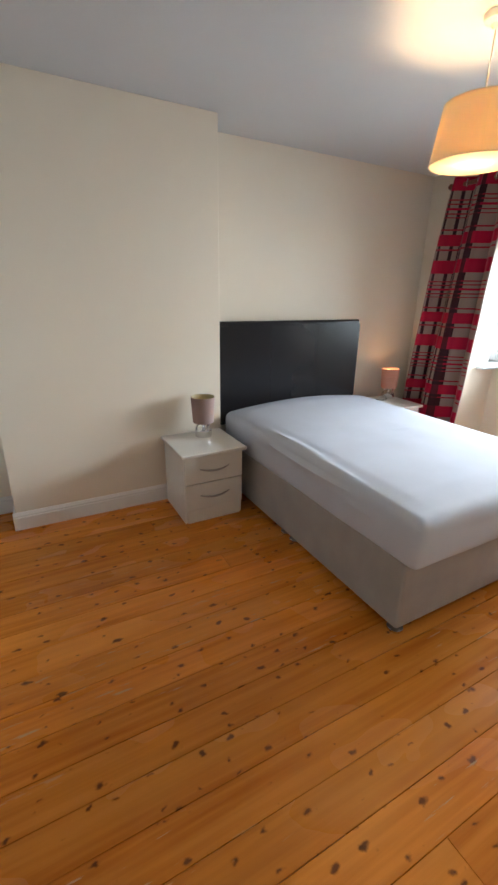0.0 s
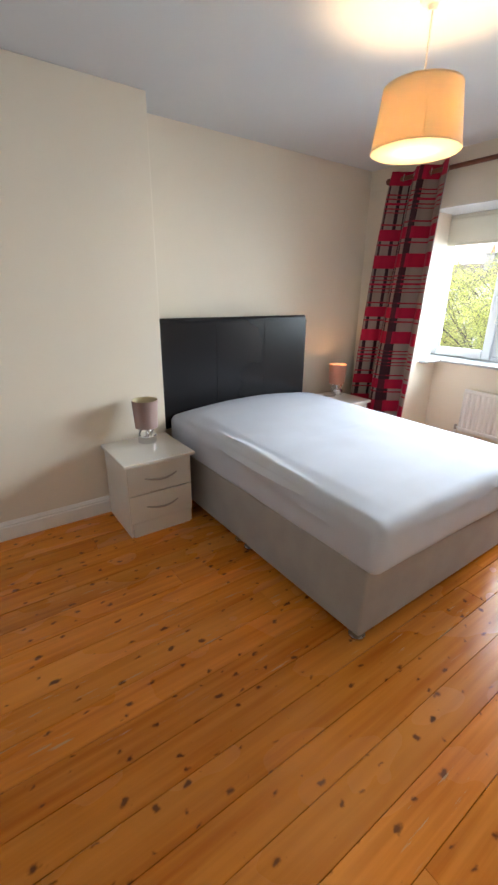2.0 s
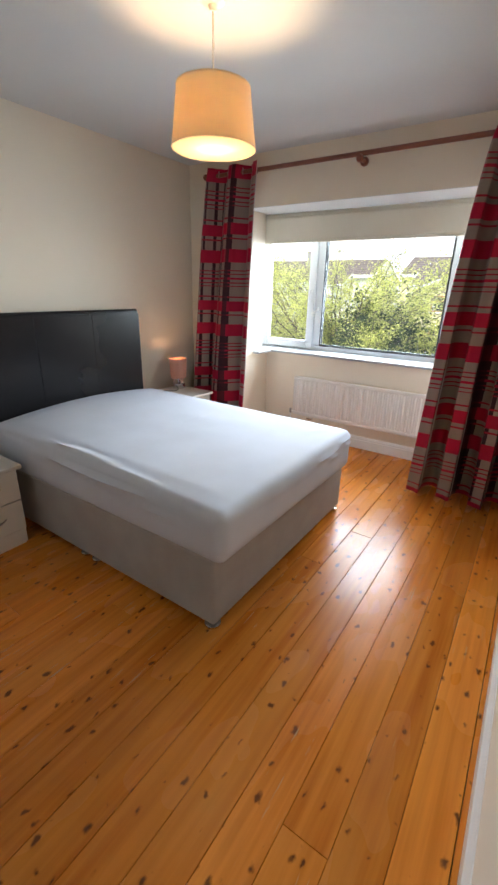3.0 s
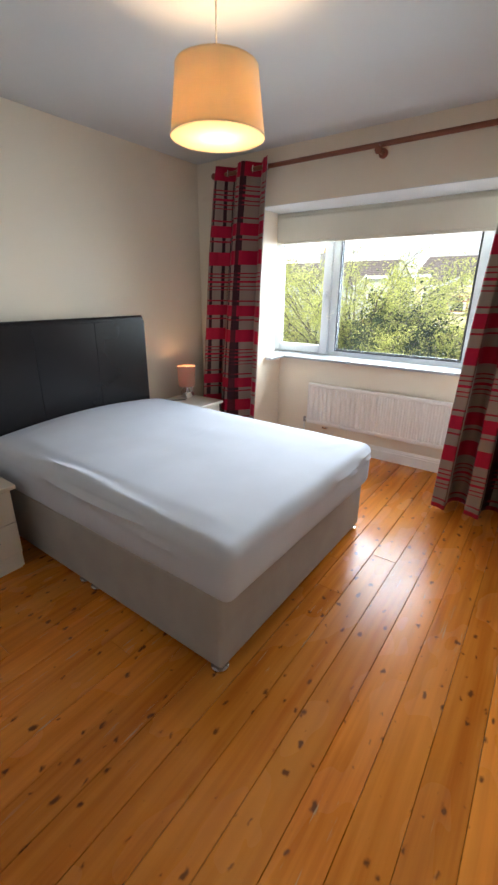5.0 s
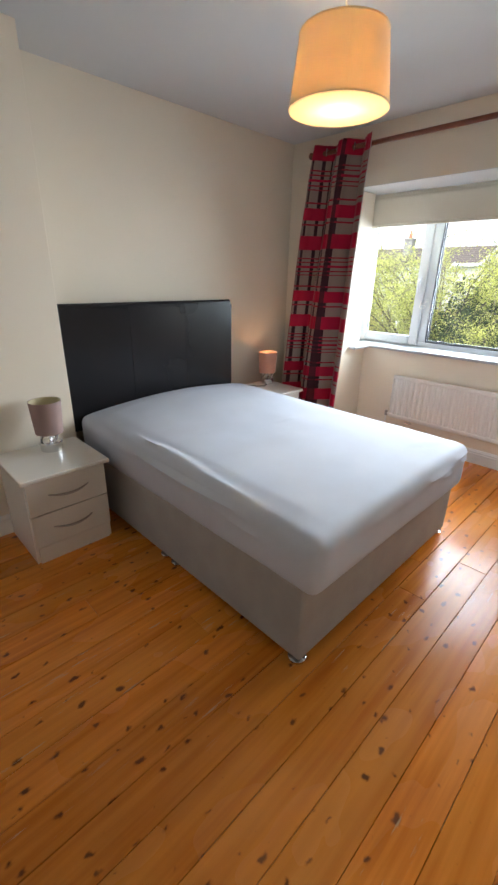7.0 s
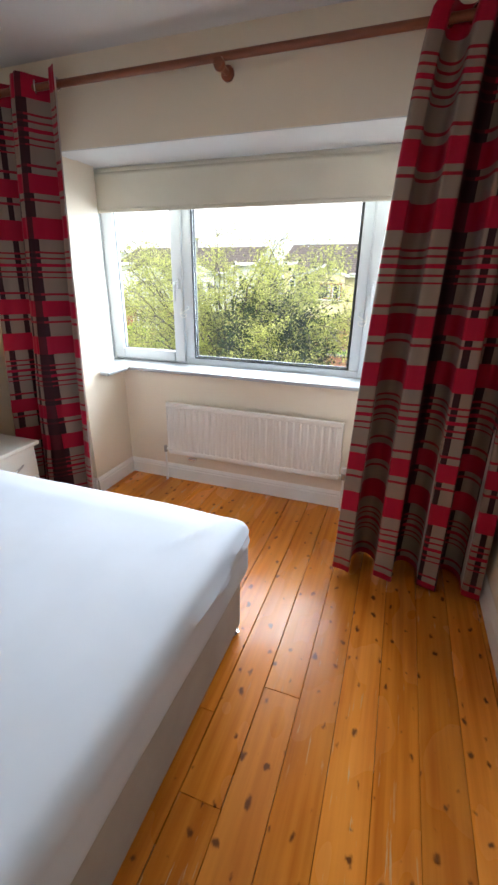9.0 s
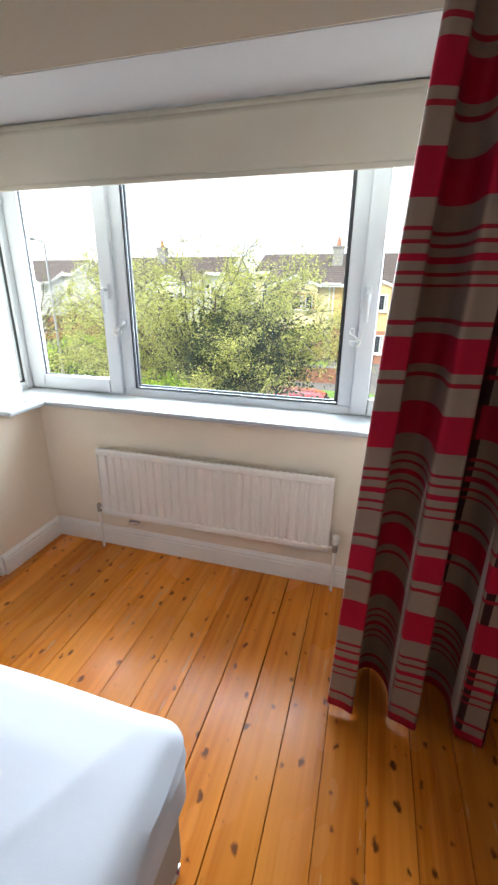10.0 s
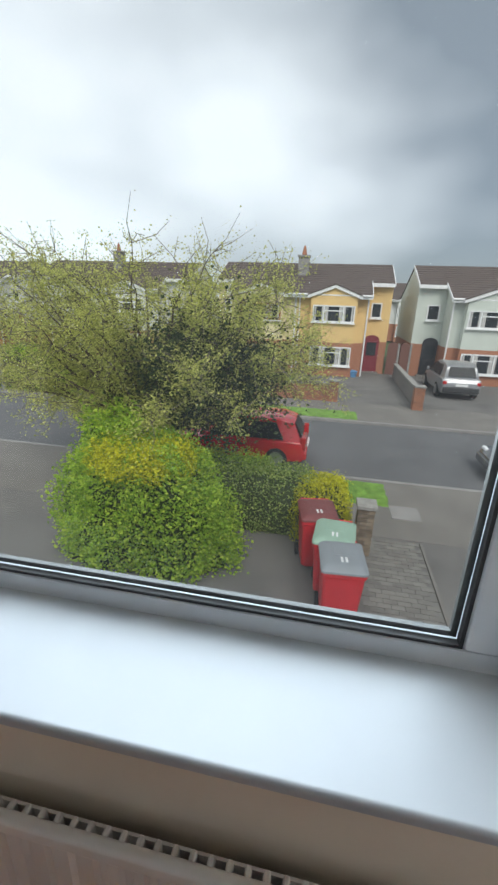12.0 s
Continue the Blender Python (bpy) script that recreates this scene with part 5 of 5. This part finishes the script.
    part("front_bumper", boxm((-W2 * 0.76, L2 - 0.12, sill + 0.03), (W2 * 0.76, L2 + 0.05, belt * 0.55), 0.05, 3), paint, c, smooth=True)
    part("number_plate", boxm((-0.26, -L2 - 0.06, belt * 0.66), (0.26, -L2 - 0.02, belt * 0.66 + 0.11), 0.004), M_FASCIA, c)
    r = 0.35 if suv else 0.30
    for s in (-1, 1):
        for y in (-0.62 * L2, 0.63 * L2):
            bm = lathe([(0.0, -0.1), (r * 0.7, -0.1), (r * 0.97, -0.095), (r, -0.06), (r, 0.06), (r * 0.97, 0.095), (r * 0.7, 0.1), (0.0, 0.1)], 28)
            bm.transform(pose(s * (W2 - 0.09), y, r, 0, 90, 0))
            wh = part("wheel", bm, M_TYRE, c, smooth=True)
            bm = lathe([(0.0, -0.02), (r * 0.66, -0.02), (r * 0.66, 0.02), (r * 0.2, 0.035), (0.0, 0.04)], 20)
            bm.transform(pose(s * (W2 - 0.09 + 0.095), y, r, 0, 90 * s, 0))
            part("rim", bm, M_ALLOY, wh, smooth=True)
    c.matrix_world = m
    return c


car(pose(14.5, 3.42, ROAD), M_REDCAR, 3.95, 1.66, 1.33, "glossy red hatchback parked at the kerb")
car(pose(26.1, -5.05, PATH_Z, 0, 0, -90), M_SILVER, 4.3, 1.84, 1.62, "silver sport utility car parked on a drive", True)
car(pose(14.75, -5.45, ROAD), M_DARKCAR, 4.3, 1.78, 1.45, "dark car parked along the road")
car(pose(24.5, 22.5, PATH_Z, 0, 0, -60), M_SILVER, 4.2, 1.75, 1.5, "silver car parked by the white houses")


# ---- bins ----
M_BINRED = material("red_bin_plastic", (0.50, 0.022, 0.030), 0.45, var=0.05, scale=4)
M_LIDG = material("grey_bin_lid", (0.22, 0.24, 0.26), 0.5, var=0.06)
M_LIDGR = material("pale_green_bin_lid", (0.26, 0.38, 0.30), 0.5, var=0.06)
M_LIDM = material("maroon_bin_lid", (0.17, 0.045, 0.045), 0.5, var=0.06)
M_LABEL = material("white_label", (0.7, 0.7, 0.7), 0.6)


def wheelie_bin(at, turn, lid_mat, lid_name):
    c = thing("wheelie_bin", (0, 0, 0), "red plastic wheelie bin with a %s lid" % lid_name, "bin", "bins by the hedge")
    def ring(z, wx, wy, n=0.06):
        out = []
        for sx, sy in ((1, 1), (-1, 1), (-1, -1), (1, -1)):
            cx, cy = sx * (wx - n), sy * (wy - n)
            a0 = {(1, 1): 0, (-1, 1): 90, (-1, -1): 180, (1, -1): 270}[(sx, sy)]
            out += [(cx + n * math.cos(radians(a0 + 30 * k)), cy + n * math.sin(radians(a0 + 30 * k)), z) for k in range(4)]
        return out
    part("bin_body", loft([ring(0.06, 0.22, 0.24), ring(0.10, 0.235, 0.255), ring(0.88, 0.275, 0.335), ring(0.90, 0.295, 0.355), ring(0.96, 0.295, 0.355)]), M_BINRED, c, smooth=True)
    lid = part("lid", loft([ring(0.962, 0.305, 0.37), ring(0.99, 0.30, 0.365), ring(1.03, 0.24, 0.30), ring(1.045, 0.15, 0.2)]), lid_mat, c, "%s plastic lid" % lid_name, True)
    part("lid_rib", boxm((-0.13, -0.22, 1.035), (0.13, 0.05, 1.052), 0.006), lid_mat, lid)
    for k in range(2):
        part("label", boxm((-0.05 + 0.06 * k, 0.09, 1.036), (-0.02 + 0.06 * k, 0.2, 1.047)), M_LABEL, lid)
    part("handle", tube([(-0.24, -0.40, 0.98), (0.24, -0.40, 0.98)], 0.016, 10), M_BINRED, c, smooth=True)
    for s in (-1, 1):
        bm = lathe([(0, -0.025), (0.1, -0.025), (0.1, 0.025), (0, 0.025)], 20)
        bm.transform(pose(s * 0.27, -0.22, 0.1, 0, 90, 0))
        part("wheel", bm, M_TYRE, c, smooth=True)
    c.matrix_world = pose(*at, 0, 0, turn)
    return c


wheelie_bin((8.38, 0.60, PATH_Z), 95, M_LIDG, "grey")
wheelie_bin((8.98, 0.70, PATH_Z), 86, M_LIDGR, "pale green")
wheelie_bin((9.62, 0.98, PATH_Z), 100, M_LIDM, "maroon")


# ---- planting ----
def leaf_mat(name, a, b, c):
    """Leaf colours that differ from leaf to leaf, with a little light through them."""
    m = material(name, a, 0.55, var=0.1, scale=3, spec=0.3)
    n, l = m.node_tree.nodes, m.node_tree.links
    bs = n["Principled BSDF"]
    geo, ramp = n.new("ShaderNodeNewGeometry"), n.new("ShaderNodeValToRGB")
    e = ramp.color_ramp.elements
    e[0].position, e[0].color = 0.0, (*c, 1)
    e[1].position, e[1].color = 1.0, (*b, 1)
    q = e.new(0.5)
    q.color = (*a, 1)
    l.new(geo.outputs["Random Per Island"], ramp.inputs["Fac"])
    l.new(ramp.outputs["Color"], bs.inputs["Base Color"])
    tr, mx = n.new("ShaderNodeBsdfTranslucent"), n.new("ShaderNodeMixShader")
    l.new(ramp.outputs["Color"], tr.inputs["Color"])
    mx.inputs["Fac"].default_value = 0.5
    l.new(bs.outputs["BSDF"], mx.inputs[1])
    l.new(tr.outputs["BSDF"], mx.inputs[2])
    l.new(mx.outputs["Shader"], n["Material Output"].inputs["Surface"])
    return m


M_LEAF_TREE = leaf_mat("spring_tree_leaf", (0.52, 0.545, 0.14), (0.76, 0.74, 0.24), (0.30, 0.33, 0.08))
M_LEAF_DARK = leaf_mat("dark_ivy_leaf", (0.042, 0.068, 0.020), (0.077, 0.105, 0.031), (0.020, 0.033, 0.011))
M_LEAF_LAUREL = leaf_mat("bright_laurel_leaf", (0.33, 0.51, 0.050), (0.58, 0.70, 0.085), (0.16, 0.28, 0.032))
M_LEAF_GOLD = leaf_mat("golden_privet_leaf", (0.62, 0.60, 0.025), (0.82, 0.78, 0.05), (0.30, 0.34, 0.02))
M_LEAF_HEDGE = leaf_mat("variegated_hedge_leaf", (0.26, 0.37, 0.082), (0.56, 0.62, 0.19), (0.11, 0.18, 0.037))
M_BARK = material("grey_brown_bark", (0.115, 0.085, 0.060), 0.9, var=0.2, scale=12, bump=0.5, bump_scale=60)
M_TWIG = material("pale_olive_twig", (0.20, 0.175, 0.125), 0.9, var=0.2, scale=12)
# inner shade put into the colour of the core that stops see-through
M_CORE = material("bush_inner_shade", (0.045, 0.065, 0.018), 0.95, var=0.2, scale=8)


def leaves_mesh(name, centres, size, mat, rng, up=0.35):
    """Small folded leaves (two quads) at the centres, turned at random."""
    cs = np.asarray(centres, dtype=float)
    n = len(cs)
    d = rng.normal(size=(n, 3))
    d[:, 2] = d[:, 2] * 0.6
    d /= np.linalg.norm(d, axis=1, keepdims=True)
    nrm = rng.normal(size=(n, 3)) * 0.7
    nrm[:, 2] += up
    side = np.cross(d, nrm)
    side /= np.linalg.norm(side, axis=1, keepdims=True) + 1e-9
    nn = np.cross(side, d)
    s = size * rng.uniform(0.6, 1.35, size=(n, 1))
    w = s * 0.36
    v = np.stack([cs - d * s * 0.5, cs + side * w + nn * w * 0.4, cs + d * s * 0.5, cs - side * w + nn * w * 0.4], axis=1).reshape(-1, 3)
    faces = []
    for i in range(n):
        k = 4 * i
        faces.append((k, k + 1, k + 2))
        faces.append((k, k + 2, k + 3))
    me = bpy.data.meshes.new(name)
    me.from_pydata(v.tolist(), [], faces)
    me.materials.append(mat)
    return me


def leaf_part(name, parent, centres, size, mat, rng, label=""):
    ob = new(name, leaves_mesh(name, centres, size, mat, rng))
    ob.parent = parent
    return tagged(ob, label, kind="stuff")


def tree(at, spread, top, low, seed, limbs, leaf_n, label, mat=M_LEAF_TREE, dark=True):
    """A many-stemmed garden tree: trunk, bent limbs, twigs past the crown and leaves set along the twigs."""
    rng = np.random.default_rng(seed)
    c = thing("tree", at, label, "tree")
    part("trunk", tube([(0, 0, 0), (0.05, 0.03, 0.6), (0.0, 0.1, 1.3), (0.08, 0.1, 1.9)], [0.19, 0.15, 0.13, 0.10], 10), M_BARK, c, smooth=True)
    pts_twig, branch, twigs = [], bmesh.new(), bmesh.new()
    for i in range(limbs):
        az = 2 * math.pi * (i + rng.uniform(-0.3, 0.3)) / limbs * 3.0
        el = rng.uniform(0.0, 1.0)
        r = math.sqrt(max(0.05, 1 - (el * 0.95) ** 2))
        tip = Vector((spread[0] * r * math.cos(az), spread[1] * r * math.sin(az), low + (top - low) * (0.15 + 0.85 * el) * rng.uniform(0.88, 1.05)))
        start = Vector((0.05, 0.08, rng.uniform(0.9, 1.9)))
        bend = start.lerp(tip, 0.5) + Vector((rng.normal() * 0.25, rng.normal() * 0.3, 0.35 + 0.3 * rng.random()))
        path = []
        for k in range(9):
            f = k / 8
            p = start * (1 - f) ** 2 + bend * 2 * f * (1 - f) + tip * f * f
            path.append(p + Vector((rng.normal(), rng.normal(), rng.normal())) * 0.035 * f)
        tube(path, [0.045 * (1 - k / 8) ** 1.2 + 0.006 for k in range(9)], 5, branch)
        for k in range(2, 9):
            for _ in range(5):
                q = path[k]
                d = Vector((rng.normal(), rng.normal(), rng.normal() * 0.8 + 0.35))
                d.normalize()
                out = (q - Vector((0, 0, low + 0.5 * (top - low)))).normalized()
                d = (d + out * 0.7).normalized()
                ln = rng.uniform(0.3, 0.85) * (0.6 + 0.5 * k / 8)
                e = q + d * ln + Vector((0, 0, -0.06 * rng.random()))
                mid = q.lerp(e, 0.5) + Vector((rng.normal(), rng.normal(), rng.normal())) * 0.05
                tube([q, mid, e], [0.009, 0.0065, 0.0035], 3, twigs)
                for f in np.linspace(0.12, 1.0, 9):
                    pts_twig.append(q.lerp(e, float(f)) + Vector((rng.normal(), rng.normal(), rng.normal())) * 0.05)
    part("limbs", branch, M_BARK, c, "bare grey-brown limbs", True)
    tagged(part("twigs", twigs, M_TWIG, c), kind="stuff")
    pts = np.array([tuple(p) for p in pts_twig])
    take = rng.integers(0, len(pts), size=leaf_n)
    cs = pts[take] + rng.normal(size=(leaf_n, 3)) * 0.055
    hi = (cs[:, 2] - low) / (top - low)
    keep = rng.random(leaf_n) > np.clip((hi - 0.72) * 2.6, 0, 0.93)
    leaf_part("crown", c, cs[keep], 0.039, mat, rng, "fresh yellow-green spring leaves")
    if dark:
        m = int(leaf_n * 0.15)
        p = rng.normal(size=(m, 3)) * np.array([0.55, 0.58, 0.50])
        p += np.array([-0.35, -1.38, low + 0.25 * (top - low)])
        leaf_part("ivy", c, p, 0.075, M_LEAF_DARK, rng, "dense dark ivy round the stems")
    return c


def bush(name, at, half, n, size, mat, seed, label, power=3.2, lumps=0.16, category="shrub", core=True):
    """A dense clipped or loose bush: a solid core coloured as dark as inner shade, under an uneven skin of single
    leaves.
    """
    rng = np.random.default_rng(seed)
    c = thing(name, at, label, category)
    d = rng.normal(size=(n, 3))
    d[:, 2] = np.abs(d[:, 2])
    d /= (np.abs(d) ** power).sum(axis=1, keepdims=True) ** (1 / power)
    lump = np.array([noise.noise(Vector((a * half[0] * 2.9 + seed, b * half[1] * 2.9, e * half[2] * 2.9))) for a, b, e in d])
    r = (1.0 + lumps * lump)[:, None] * (1 - 0.22 * rng.random((n, 1)) ** 2)
    p = d * r * np.array(half)
    p[:, 2] *= 2
    p[:, 2] = np.maximum(p[:, 2], 0.03)
    p += rng.normal(size=(n, 3)) * (0.03 + 0.12 * lumps)
    leaf_part("foliage", c, p, size, mat, rng)
    if core:
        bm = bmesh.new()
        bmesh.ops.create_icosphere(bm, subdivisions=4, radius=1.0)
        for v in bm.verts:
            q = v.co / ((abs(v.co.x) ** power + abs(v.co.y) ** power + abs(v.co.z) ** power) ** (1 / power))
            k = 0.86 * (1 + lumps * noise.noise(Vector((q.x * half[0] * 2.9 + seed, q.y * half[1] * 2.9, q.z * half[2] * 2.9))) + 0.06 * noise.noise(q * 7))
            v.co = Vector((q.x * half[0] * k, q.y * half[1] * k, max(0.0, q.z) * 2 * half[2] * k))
        part("shade_core", bm, M_CORE, c, smooth=True)
    return c


tree((11.7, 4.75, PATH_Z), (2.3, 3.6, 1), 5.35, 1.85, 4, 74, 175000, "spreading garden tree in thin spring leaf with bare twigs above")
bush("laurel_bush", (9.35, 3.82, PATH_Z), (0.85, 1.52, 0.98), 46000, 0.056, M_LEAF_LAUREL, 2, "large bright green laurel bush beside the drive", 2.4, 0.34)
bush("laurel_bush", (9.75, 4.55, PATH_Z), (0.75, 0.85, 1.14), 20000, 0.056, M_LEAF_LAUREL, 5, "tall end of the green laurel bush", 2.2, 0.32)
bush("golden_bush", (9.2, 3.78, PATH_Z + 1.60), (0.60, 0.80, 0.22), 7500, 0.05, M_LEAF_GOLD, 8, "golden-leaved growth on top of the laurel", 2.3, 0.3, core=False)
bush("clipped_hedge", (10.75, 2.35, PATH_Z), (0.48, 1.55, 0.60), 20000, 0.042, M_LEAF_HEDGE, 11, "clipped variegated front hedge", 5.0, 0.10, "hedge")
bush("clipped_hedge", (11.0, 3.3, PATH_Z), (0.45, 1.5, 0.66), 12000, 0.042, M_LEAF_LAUREL, 12, "clipped green front hedge under the tree", 5.0, 0.10, "hedge")
bush("golden_bush", (10.55, 0.92, PATH_Z), (0.52, 0.55, 0.60), 11000, 0.04, M_LEAF_GOLD, 14, "rounded golden privet at the end of the hedge", 3.0, 0.10)
tree((21.5, 18.5, PATH_Z), (2.4, 2.9, 1), 5.2, 0.5, 21, 26, 9000, "leafy green garden tree further down the road", M_LEAF_LAUREL, False)
bush("garden_shrub", (20.5, 14.5, PATH_Z), (1.2, 2.6, 0.9), 4500, 0.11, M_LEAF_LAUREL, 23, "green front garden shrubs down the road", 2.6, 0.2)

M_BLUEBAG = material("blue_plastic_tub", (0.10, 0.26, 0.48), 0.5, var=0.1, scale=6)
whole("recycling_tub", lathe([(0.0, PATH_Z), (0.20, PATH_Z), (0.25, PATH_Z + 0.30), (0.27, PATH_Z + 0.31), (0.27, PATH_Z + 0.34), (0.22, PATH_Z + 0.35), (0.10, PATH_Z + 0.40), (0.0, PATH_Z + 0.41)], 16, (28.7, -0.35)), M_BLUEBAG, "blue plastic tub by the ochre house", "tub")

# street lamp
sl = thing("street_lamp", (19.2, 15.2, PATH_Z), "tall grey street lamp with a short arm", "street lamp")
part("pole", tube([(0, 0, 0), (0, 0, 1.2), (0, 0, 6.0)], [0.09, 0.06, 0.045], 12), M_ALLOY, sl, smooth=True)
part("arm", tube([(0, 0, 5.95), (-0.2, 0, 6.1), (-0.7, 0, 6.12)], 0.03, 8), M_ALLOY, sl, smooth=True)
part("lantern", boxm((-1.15, -0.11, 6.05), (-0.65, 0.11, 6.17), 0.03), M_ALLOY, sl, smooth=True)


# ---- floorboards, each a plank of its own ----
floor = thing("floor", (0, 0, 0), "varnished old pine floorboards with dark knots and worn pale streaks", "floor", kind="structure")
rnd = random.Random(7)
plank_meshes = {}
y = 0.727 - 0.141 * 7
while y < NORTH + 0.02:
    y0, y1 = max(y, SOUTH - 0.03), min(y + 0.141, NORTH + 0.03)
    x_end = BAY_X if BAY_S - 0.2 < y < BAY_N + 0.1 else EAST + 0.02
    cuts = [WEST] + sorted(rnd.uniform(-0.9, 3.2) for _ in range(rnd.choice((0, 1, 1)))) + [x_end]
    for x0, x1 in zip(cuts, cuts[1:]):
        if x1 - x0 < 0.15:
            continue
        gap = rnd.choice((0.0006, 0.001, 0.001, 0.0017))
        key = (round(x1 - x0, 3), round(y1 - y0, 4), gap)
        if key not in plank_meshes:
            lx, ly = (x1 - x0) / 2 - 0.0006, (y1 - y0) / 2 - gap
            bm = boxm((-lx, -ly, -0.02), (lx, ly, 0.0), 0.0014, 1)
            plank_meshes[key] = mesh_of("plank", bm, M_PINE)
        ob = new("plank", plank_meshes[key])
        ob.parent = floor
        ob.location = ((x0 + x1) / 2, (y0 + y1) / 2, rnd.uniform(-0.0012, 0.0))
    y += 0.141
